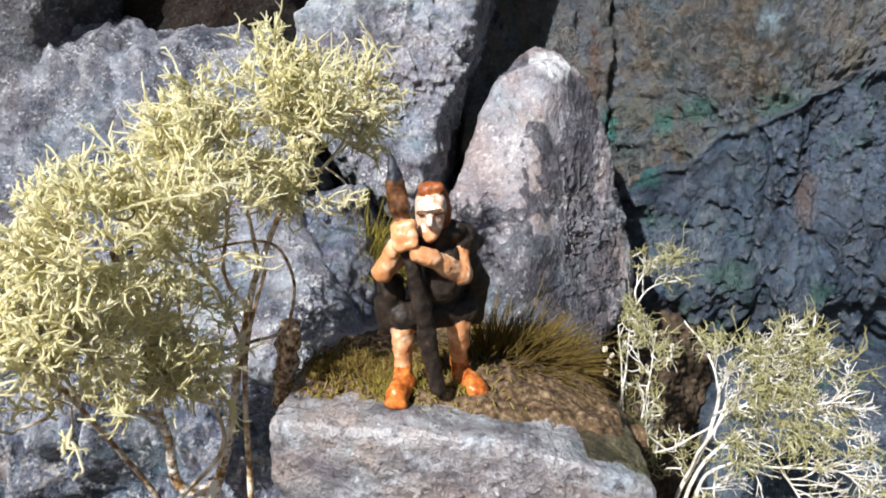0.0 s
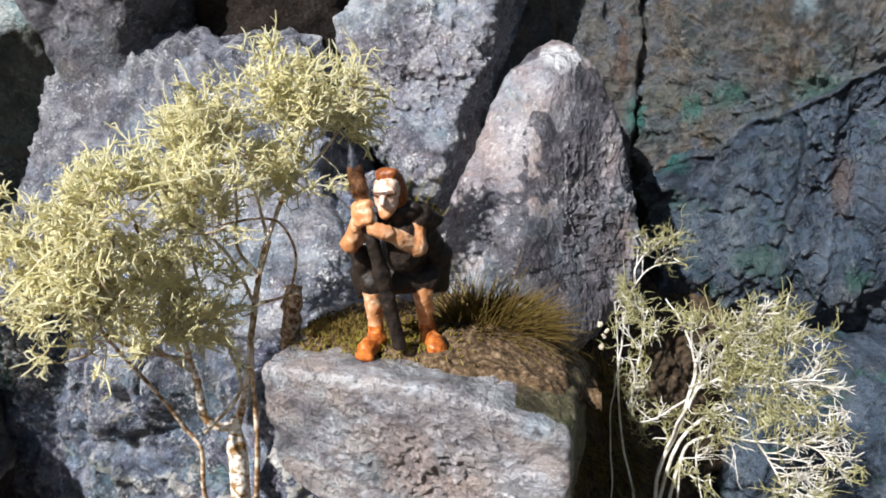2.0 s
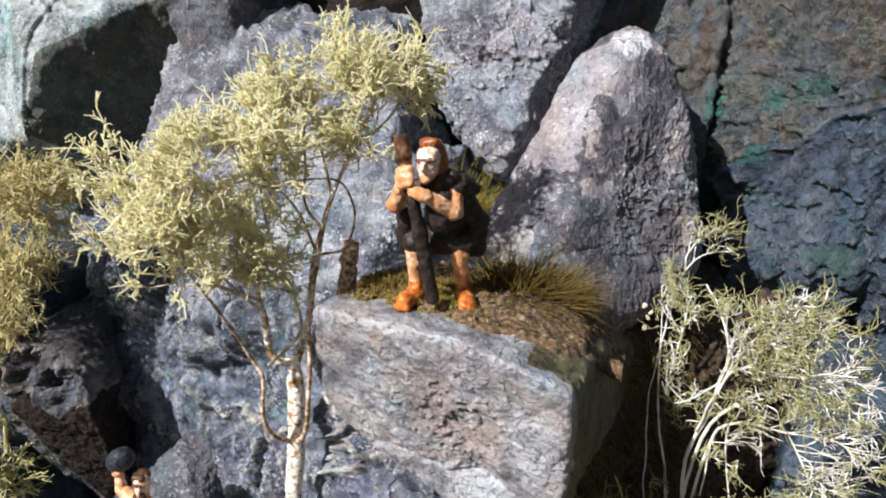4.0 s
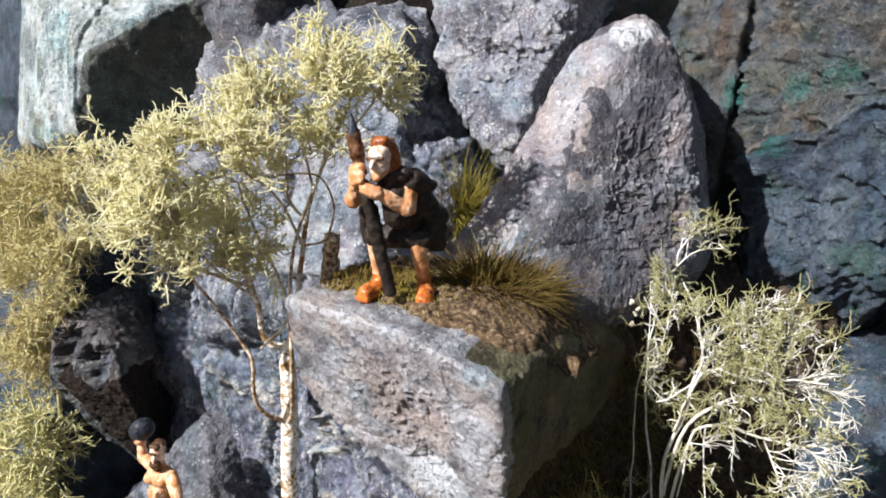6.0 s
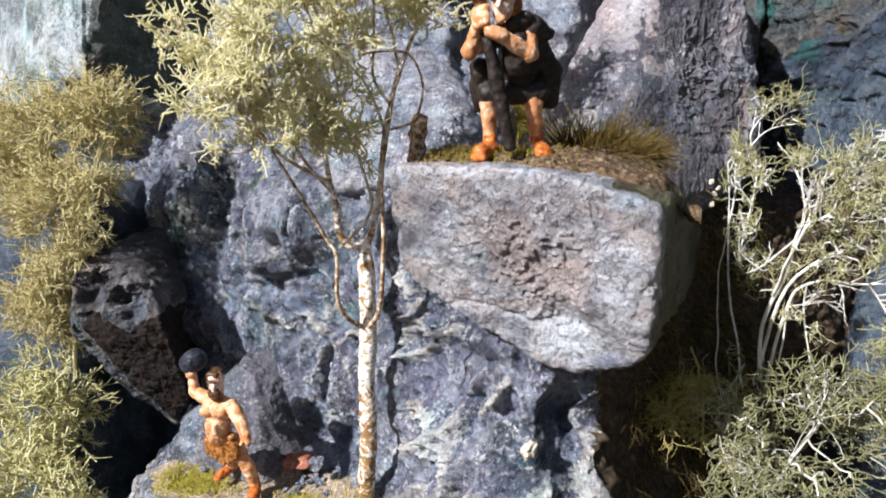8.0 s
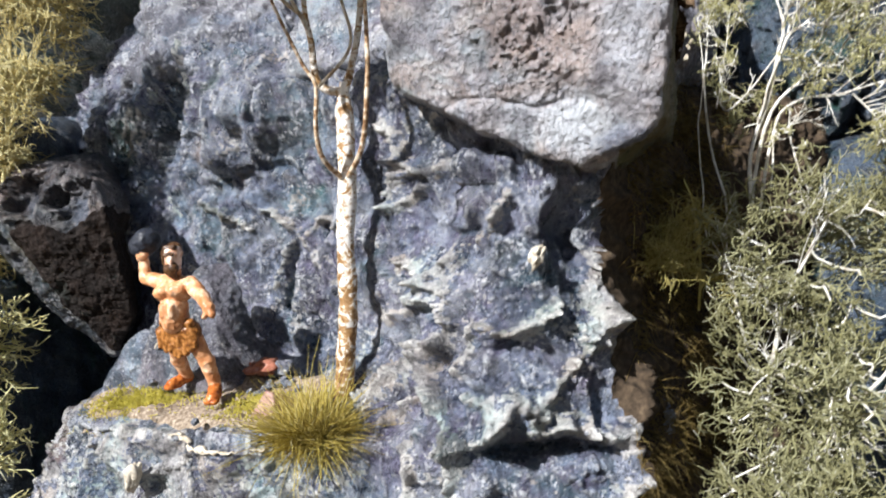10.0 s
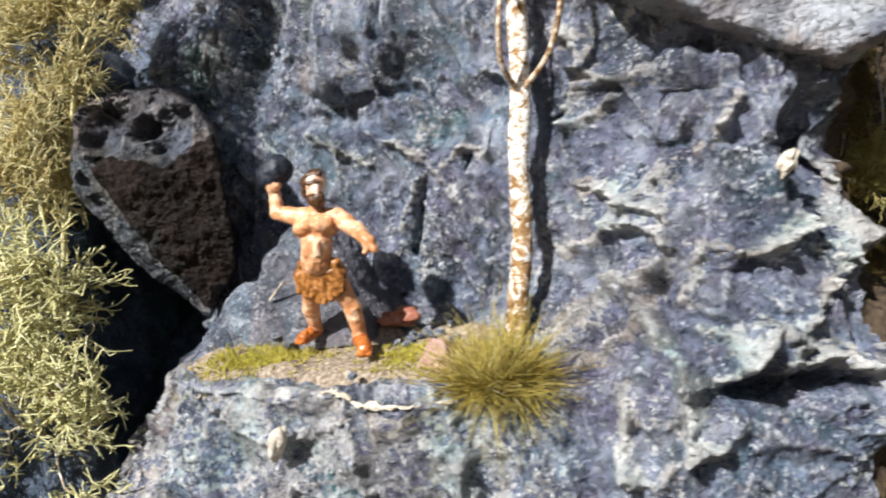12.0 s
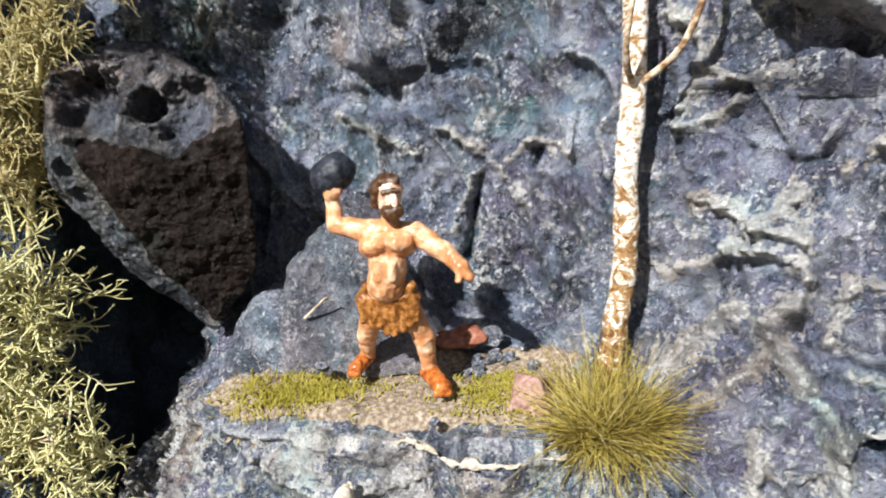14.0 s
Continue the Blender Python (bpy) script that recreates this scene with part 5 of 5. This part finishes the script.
lichen_bush("lichen_clump", "olive lichen tuft in the cleft beside the overhanging boulder", (27, 98, 92), [([(27, 99, 90), (27, 96, 98), (26, 94, 106), (24, 93, 112)], 0.3, 0.15), ([(27, 98, 94), (31, 95, 99), (33, 94, 104)], 0.3, 0.15)],
    [(25, 94, 108, 3, 3, 5), (31, 95, 103, 4, 3, 4), (27, 95, 97, 4, 3, 4), (33, 94, 110, 3, 3, 5), (22, 95, 99, 3, 3, 4)], 260, LICHEN_OLIVE, LICHEN_OLIVE, 28, size=2.0, thick=0.12, gap=0.1, every=4, fans=4.0)
lichen_bush("lichen_clump", "ochre-yellow lichen at the cliff's outer side", (-110, 92, 55), [([(-110, 94, 50), (-108, 92, 90), (-102, 91, 125), (-98, 90, 150)], 0.7, 0.3), ([(-108, 93, 70), (-112, 86, 85), (-106, 82, 95)], 0.5, 0.3), ([(-104, 91, 120), (-96, 88, 130), (-90, 88, 143)], 0.4, 0.2)],
    [(-92, 90, 151, 7, 6, 6), (-101, 90, 148, 9, 6, 8), (-94, 89, 141, 8, 5, 6), (-105, 90, 139, 8, 6, 8), (-97, 89, 131, 7, 5, 7), (-108, 90, 127, 8, 6, 9), (-105.5, 90, 119, 6, 5, 7), (-113, 90, 113, 8, 6, 10), (-109, 89, 105, 6, 5, 7), (-115, 91, 145, 8, 6, 9)], 1700, LICHEN_OCHRE, LICHEN_OCHRE, 30, size=1.9, thick=0.165, gap=0.0, every=8, k=3, fans=6.0)
lichen_bush("lichen_clump", "pale yellow-green stubby lichen at the foot of the ochre one", (-108, 90, 40), [([(-108, 94, 40), (-109, 90, 60), (-106, 86, 84)], 0.6, 0.3), ([(-109, 90, 60), (-114, 84, 68), (-116, 82, 80)], 0.5, 0.3)],
    [(-109, 86, 85, 12, 7, 11), (-108, 80, 66, 14, 8, 13)], 620, LICHEN_STUBBY, TWIG, 34, size=2.1, thick=0.24, gap=-0.1, every=6, k=4)


# ---------------------------------------------------------------- figurines
def net(field, origin, h):
    """A smooth skin round the negative cells of a grid of distances."""
    s = field < 0
    n = np.array(field.shape) - 1
    corner = [(a, b, c) for a in (0, 1) for b in (0, 1) for c in (0, 1)]
    cut = lambda a, o: a[o[0]:o[0] + n[0], o[1]:o[1] + n[1], o[2]:o[2] + n[2]]
    total = sum(cut(s, o).astype(int) for o in corner)
    live = (total > 0) & (total < 8)
    acc, cnt = np.zeros((*n, 3)), np.zeros(n)
    for o in corner:
        for ax in range(3):
            if o[ax]:
                continue
            q = list(o)
            q[ax] = 1
            a, b = cut(field, o), cut(field, q)
            cross = (a < 0) != (b < 0)
            t = np.where(cross, a / np.where(cross, a - b, 1), 0)
            for k in range(3):
                acc[..., k] += np.where(cross, o[k] + (t if k == ax else 0), 0)
            cnt += cross
    index = np.full(n, -1)
    index[live] = np.arange(live.sum())
    where = np.argwhere(live)
    verts = origin + h * (where + acc[live] / cnt[live][:, None])
    faces = []
    for ax in range(3):
        u, w = (ax + 1) % 3, (ax + 2) % 3
        lo, hi = [slice(1, n[k]) for k in range(3)], [slice(1, n[k]) for k in range(3)]
        lo[ax], hi[ax] = slice(0, n[ax]), slice(1, n[ax] + 1)
        a, b = s[tuple(lo)], s[tuple(hi)]
        for flip, mask in ((False, a & ~b), (True, ~a & b)):
            at = np.argwhere(mask)
            at = at + np.array([0 if k == ax else 1 for k in range(3)])
            if not len(at):
                continue
            eu, ew = np.eye(3, dtype=int)[u], np.eye(3, dtype=int)[w]
            quad = [index[tuple((at - du * eu - dw * ew).T)] for du, dw in ((1, 1), (0, 1), (0, 0), (1, 0))]
            quad = np.stack(quad, -1)
            faces.append(quad[:, ::-1] if flip else quad)
    return verts, np.concatenate(faces)


def figurine(label, shapes, mats, h=0.17, blend=0.35, seed=1):
    """One skin over capsules (x, y, z, radius) to (x, y, z, radius), each with the number of its paint."""
    ends = np.array([[*a[:3]] for a, b, m in shapes] + [[*b[:3]] for a, b, m in shapes])
    reach = max(max(a[3], b[3]) for a, b, m in shapes) + 1
    lo, hi = ends.min(0) - reach, ends.max(0) + reach
    dims = np.ceil((hi - lo) / h).astype(int) + 1
    axes = [lo[k] + h * np.arange(dims[k]) for k in range(3)]
    p = np.stack(np.meshgrid(*axes, indexing="ij"), -1)
    total, near = np.full(dims, 1e3), None

    def dist(q, a, b):
        pa, pb = np.array(a[:3], float), np.array(b[:3], float)
        ba = pb - pa
        t = ((q - pa) @ ba / max(ba @ ba, 1e-9)).clip(0, 1)
        return np.linalg.norm(q - pa - t[..., None] * ba, axis=-1) - (a[3] + (b[3] - a[3]) * t)

    for a, b, m in shapes:
        ends, pad = np.array([a[:3], b[:3]]), max(a[3], b[3]) + blend + 4 * h
        box = tuple(slice(max(int((ends[:, k].min() - pad - lo[k]) / h), 0), int((ends[:, k].max() + pad - lo[k]) / h) + 1) for k in range(3))
        d = dist(p[box], a, b)
        k = np.maximum(blend - np.abs(total[box] - d), 0) / blend
        total[box] = np.minimum(total[box], d) - k * k * blend * 0.25
    v, f = net(total, lo, h)
    mid = v[f].mean(1)
    each = np.array([dist(mid, a, b) for a, b, m in shapes])
    slots = np.array([m for a, b, m in shapes])[each.argmin(0)]
    v = v + 0.14 * np.stack([fbm(v, 1.2, 3, seed + s) for s in range(3)], -1)
    foot = (*v[:, :2].mean(0), v[:, 2].min())
    return tagged(mesh_object("figurine", v, f, mats, foot, slots=slots), label, "figurine")


THROWER_LEGS = [((-62.6, 83.4, 79.3, 1.0), (-61.4, 86.0, 79.9, 1.05), 2), ((-61.2, 86.0, 80.2, 0.95), (-61.0, 83.4, 83.6, 1.2), 0), ((-61.0, 83.4, 83.6, 1.2), (-59.4, 80.0, 88.4, 1.65), 0),
    ((-51.6, 78.4, 78.4, 1.15), (-53.2, 81.6, 79.2, 1.15), 2), ((-53.2, 81.6, 80.0, 1.0), (-53.7, 80.4, 84.0, 1.3), 0), ((-53.7, 80.4, 84.0, 1.25), (-55.9, 79.6, 88.5, 1.65), 0),
    ((-63.1, 82.6, 78.9, 0.5), (-62.3, 82.3, 78.9, 0.5), 2), ((-51.0, 77.6, 77.9, 0.55), (-52.2, 77.4, 78.0, 0.55), 2)]
THROWER_SKIRT = [((-59.8, 79.3, 89.4, 1.7), (-55.6, 79.0, 89.4, 1.7), 1), ((-60.2, 78.3, 90.9, 0.75), (-55.0, 78.0, 90.9, 0.75), 1)]
for n, (x, drop) in enumerate(((-60.8, 87.0), (-59.9, 86.3), (-59.0, 86.4), (-58.1, 85.6), (-57.2, 85.4), (-56.3, 85.8), (-55.4, 86.4), (-54.7, 87.0))):
    y = 77.7 + 0.2 * (n % 2) + 0.03 * (x + 57.5) ** 2
    THROWER_SKIRT.append(((x, y + 0.3, 89.4, 0.75), (x + 0.2, y + 0.2, drop, 0.5), 1))
THROWER_BODY = [((-57.9, 78.1, 91.4, 2.25), (-57.6, 77.9, 93.8, 2.2), 0), ((-59.0, 77.9, 96.0, 1.85), (-56.0, 77.5, 96.4, 1.85), 0), ((-60.4, 78.5, 97.7, 1.3), (-54.5, 77.6, 97.4, 1.3), 0),
    ((-59.4, 76.5, 96.0, 0.95), (-58.5, 76.2, 96.2, 0.95), 0), ((-56.4, 76.0, 96.4, 0.95), (-55.4, 76.1, 96.6, 0.9), 0), ((-58.6, 75.95, 93.9, 0.5), (-58.5, 75.95, 92.4, 0.5), 0), ((-57.0, 75.8, 94.0, 0.5), (-57.0, 75.9, 92.4, 0.5), 0)]
THROWER_ARMS = [((-60.8, 78.6, 97.7, 1.3), (-63.5, 79.1, 98.3, 1.1), 0), ((-63.6, 79.1, 98.5, 1.1), (-63.9, 79.2, 101.2, 0.8), 0), ((-64.0, 78.6, 101.9, 0.75), (-63.3, 78.5, 102.2, 0.7), 0),
    ((-54.3, 77.5, 97.2, 1.35), (-51.0, 75.6, 95.5, 1.15), 0), ((-51.0, 75.6, 95.5, 1.1), (-49.1, 74.2, 93.8, 0.85), 0), ((-49.0, 74.1, 93.7, 0.8), (-48.3, 73.6, 92.9, 0.55), 0), ((-49.3, 73.8, 93.2, 0.45), (-49.5, 73.4, 92.5, 0.4), 0),
    ((-57.4, 77.8, 97.8, 1.05), (-57.1, 77.5, 99.8, 1.0), 0)]
THROWER_HEAD = [((-57.0, 77.2, 100.9, 1.3), (-56.9, 77.1, 102.3, 1.4), 3), ((-57.9, 78.0, 102.3, 1.45), (-57.3, 77.9, 103.1, 1.3), 4), ((-58.7, 77.8, 100.9, 0.75), (-58.5, 77.7, 102.4, 0.85), 4), ((-57.8, 76.7, 103.3, 0.6), (-56.4, 76.4, 103.5, 0.55), 4),
    ((-57.2, 76.1, 99.9, 0.85), (-56.2, 75.9, 100.1, 0.85), 4), ((-56.8, 76.2, 99.2, 0.7), (-56.5, 76.3, 98.7, 0.5), 4), ((-57.8, 75.85, 102.15, 0.26), (-55.9, 75.7, 102.45, 0.26), 4), ((-56.6, 75.75, 101.7, 0.36), (-56.4, 75.5, 101.15, 0.42), 3),
    ((-64.3, 79.5, 103.8, 2.15), (-63.3, 79.4, 104.5, 2.2), 5)]
figurine("painted caveman figurine hurling a dark stone, standing on sandy ledge", THROWER_LEGS + THROWER_SKIRT + THROWER_BODY + THROWER_ARMS + THROWER_HEAD, [SKIN, HIDE, BOOT, FACE, HAIR_DARK, STONE_GREY], h=0.15, blend=0.3, seed=3)
CROUCHER_LEGS = [((-5.0, 70.8, 143.8, 1.25), (-4.3, 73.4, 144.4, 1.3), 2), ((-4.5, 73.4, 144.4, 1.1), (-4.4, 73.6, 146.0, 1.05), 2), ((-5.7, 70.2, 143.2, 0.6), (-4.3, 70.0, 143.2, 0.6), 2), ((-4.5, 73.6, 145.8, 0.85), (-4.3, 72.4, 150.8, 1.2), 0),
    ((3.4, 72.6, 143.7, 1.25), (2.2, 75.2, 144.3, 1.3), 2), ((2.0, 75.4, 144.4, 1.1), (1.7, 75.6, 146.0, 1.05), 2), ((3.0, 71.9, 143.1, 0.6), (4.3, 72.2, 143.1, 0.6), 2), ((1.7, 75.6, 145.8, 0.9), (1.6, 74.0, 150.9, 1.25), 0)]
CROUCHER_CLOAK = [((-5.6, 73.4, 151.4, 1.4), (-5.6, 72.4, 155.4, 1.5), 1), ((-4.4, 72.4, 152.0, 1.6), (2.0, 74.4, 152.2, 1.7), 1), ((-6.4, 74.6, 150.4, 0.9), (-6.2, 73.4, 153.0, 1.3), 1), ((2.6, 76.4, 151.4, 1.6), (3.4, 76.0, 155.0, 1.7), 1), ((3.6, 76.8, 150.7, 0.9), (3.9, 76.2, 153.5, 1.0), 1),
    ((-1.2, 75.4, 153.6, 3.0), (-0.2, 73.6, 157.2, 3.0), 1), ((-3.6, 72.0, 159.4, 1.4), (1.8, 72.2, 160.2, 1.8), 1), ((2.2, 72.8, 160.2, 1.4), (3.4, 73.8, 159.6, 0.9), 1), ((1.6, 73.2, 159.4, 1.5), (3.0, 75.4, 155.4, 1.6), 1), ((-0.6, 70.4, 160.6, 1.1), (0.9, 70.8, 161.2, 1.2), 1), ((-0.2, 71.2, 155.6, 2.0), (-0.2, 70.8, 158.2, 2.0), 1)]
CROUCHER_ARMS = [((1.4, 71.4, 158.9, 1.2), (1.7, 70.4, 156.9, 1.15), 0), ((1.7, 70.4, 156.9, 1.1), (-1.2, 67.8, 158.8, 0.9), 0), ((-1.4, 67.5, 159.0, 0.95), (-2.6, 67.0, 159.4, 0.85), 0), ((-4.8, 70.2, 158.6, 1.05), (-6.3, 69.4, 157.2, 0.95), 0), ((-6.3, 69.4, 157.2, 0.95), (-4.2, 67.6, 161.2, 0.8), 0), ((-4.6, 67.2, 161.9, 0.62), (-3.3, 66.8, 162.2, 0.58), 0), ((-4.6, 66.9, 161.1, 0.58), (-3.2, 66.6, 161.3, 0.55), 0), ((-4.4, 66.8, 160.3, 0.58), (-3.0, 66.5, 160.5, 0.55), 0)]
CROUCHER_HEAD = [((-1.5, 68.5, 162.2, 1.35), (-1.4, 68.6, 163.9, 1.5), 3), ((-1.2, 69.6, 164.6, 1.6), (-0.9, 70.2, 163.0, 1.6), 4), ((-1.8, 68.4, 165.5, 0.8), (-0.8, 68.5, 165.6, 0.8), 4), ((-2.6, 67.15, 163.35, 0.27), (-0.2, 67.15, 163.6, 0.27), 6), ((-1.5, 67.0, 163.0, 0.36), (-1.5, 66.75, 162.45, 0.44), 3), ((-1.5, 67.9, 161.2, 0.75), (-1.3, 68.0, 161.3, 0.75), 0)]
CROUCHER_SPEAR = [((-0.8, 70.3, 144.8, 0.85), (-2.4, 68.8, 154.0, 1.0), 1), ((-2.4, 68.8, 154.0, 0.9), (-3.6, 68.0, 160.0, 0.75), 1), ((-4.0, 67.9, 161.6, 0.75), (-4.5, 67.8, 164.6, 0.8), 6), ((-4.4, 67.8, 163.9, 1.05), (-4.8, 67.7, 166.2, 0.95), 6), ((-4.8, 67.6, 166.3, 0.85), (-5.2, 67.4, 169.0, 0.2), 5)]
figurine("painted caveman figurine crouching with a spear on the boulder", CROUCHER_LEGS + CROUCHER_CLOAK + CROUCHER_ARMS + CROUCHER_HEAD + CROUCHER_SPEAR, [SKIN, CLOAK, BOOT, FACE, HAIR_RED, STONE_GREY, WOOD], h=0.15, blend=0.3, seed=8)


# ---------------------------------------------------------------- small stones
def small_stone(name, label, centre, radii, mat, seed, turn=0.0, category="stone", group=""):
    d, f = sphere(4)
    r = 1 + 0.5 * fbm(d * 4, 4.5, 2, seed) + 0.2 * fbm(d * 4, 1.6, 3, seed + 4)
    a = radians(turn)
    v = d * r[:, None] * np.array(radii)
    v = np.stack([v[:, 0] * math.cos(a) - v[:, 2] * math.sin(a), v[:, 1], v[:, 0] * math.sin(a) + v[:, 2] * math.cos(a)], -1) + np.array(centre)
    return tagged(mesh_object(name, v, f, mat, (centre[0], centre[1], v[:, 2].min())), label, category, group)


small_stone("stone", "flat red stone lying behind the throwing figurine", (-49.3, 91, 81.0), (3.0, 2.2, 1.2), RED_STONE, 3, 6)
v, f = rock_shape((-40.8, 77.8, 76.6), [(-100, 12, -41, 76, 77), (-20, 18, -38.6, 77.5, 77), (170, 10, -43.4, 78, 76.5), (60, 62, -39.6, 78, 79.6), (-150, 40, -42.4, 77, 78.6), (90, 0, -41, 80.5, 77), (-90, -85, -41, 78, 73)], 5, 22.0, 6, (0.25, 0.15, 0.06), 3.0)
tagged(mesh_object("stone", v, f, PINK_STONE, (-40.8, 77.8, v[:, 2].min())), "angular pinkish brown stone leaning beside the grass tuft", "stone")
small_stone("stone", "cream chip stuck on the ledge's front", (-63.5, 73.2, 66.5), (1.0, 0.9, 2.4), CREAM, 7, -12)
small_stone("stone", "cream knob under the overhanging boulder", (2.7, 70, 101.5), (0.9, 1.2, 1.8), CREAM, 9, -25)
small_stone("stone", "small grey pebble on the sandy ledge", (-67, 84, 79.3), (0.9, 0.8, 0.6), ROCK_PALE, 11)
small_stone("stone", "small grey pebble in front of the throwing figurine", (-52.5, 74.6, 75.6), (0.6, 0.6, 0.5), ROCK_PALE, 13)
small_stone("stone", "grey stone behind the red one", (-45, 90.5, 81), (1.6, 1.3, 1.1), ROCK_PALE, 15)
for n, (x, z) in enumerate(((26.2, 137.6), (26.8, 135.6), (26.4, 133.8), (27.3, 136.6))):
    small_stone("lichen_dot", "tiny white lichen dot on the boulder's edge", (x, 106.2, z), (0.35, 0.3, 0.42), CREAM, 20 + n, category="lichen", group="lichen dots")

rubble = np.random.default_rng(61)
for n in range(16):
    x, y = -48.5 + 9 * rubble.random(), 83.5 + 6 * rubble.random()
    z = top_of(SOIL_LOW, x, y, 1.2)
    if z == z:
        r = 0.35 + 0.5 * rubble.random()
        small_stone("pebble", "small grey pebble of the rubble beside the red stone", (x, y, z + 0.2 * r), (r, 0.9 * r, 0.7 * r), ROCK_PALE if n % 3 else ROCK_GREY, 70 + n, 40 * rubble.random(), "pebble", "rubble on the ledge")

# thin dry twigs
for name, label, pts, r0 in (("dry_twig", "pale dry twig lying against the wedge-shaped boulder", [(-70, 89.5, 84.4), (-68.4, 88.6, 86), (-66.6, 87.6, 87.8)], 0.22), ("dry_twig", "thin pale forked twig sticking out behind the crouching figurine", [(-9, 104, 150), (-8, 101, 155), (-6.5, 99.5, 158), (-6.8, 99, 161.5)], 0.2)):
    v, f, ln = limb(pts, r0, 0.5 * r0, 16, 6, 0.2, 5)
    side, sf, _ = limb([ln[9], ln[9] + [1.2, -0.3, 0.9], ln[9] + [2.2, -0.4, 0.8]], 0.7 * r0, 0.4 * r0, 8, 6, 0.1, 8)
    tagged(mesh_object(name, *joined([(v, f), (side, sf)]), TWIG, pts[0]), label, "twig")

# pale plaster lip along the front of the ledge
lip = spline([(-58, 74.8, 73.2), (-55, 74.8, 73.4), (-52, 74.0, 73.0), (-45, 73.3, 72.8), (-38, 72.6, 73.2)], 140)
for n, (x, y, z) in enumerate(lip):
    near = (np.abs(FACE_P[:, 0] - x) < 1.2) & (np.abs(FACE_P[:, 2] - z) < 1.6)
    lip[n, 1] = FACE_P[near, 1].min() + 0.15
lip[:, 1] = np.convolve(np.pad(lip[:, 1], 4, mode="edge"), np.ones(9) / 9, "valid")
lv, lf = tubes(lip[None], (0.24 + 0.45 * value_noise(lip, 2.5, 4)).clip(0.04, 0.5)[None], 10)
lv = lv + 0.3 * np.stack([fbm(lv, 0.9, 2, k) for k in (1, 2, 3)], -1)
tagged(mesh_object("trim", lv, lf, CREAM), "cream plaster lip along the ledge's front edge", "ledge lip", kind="structure")
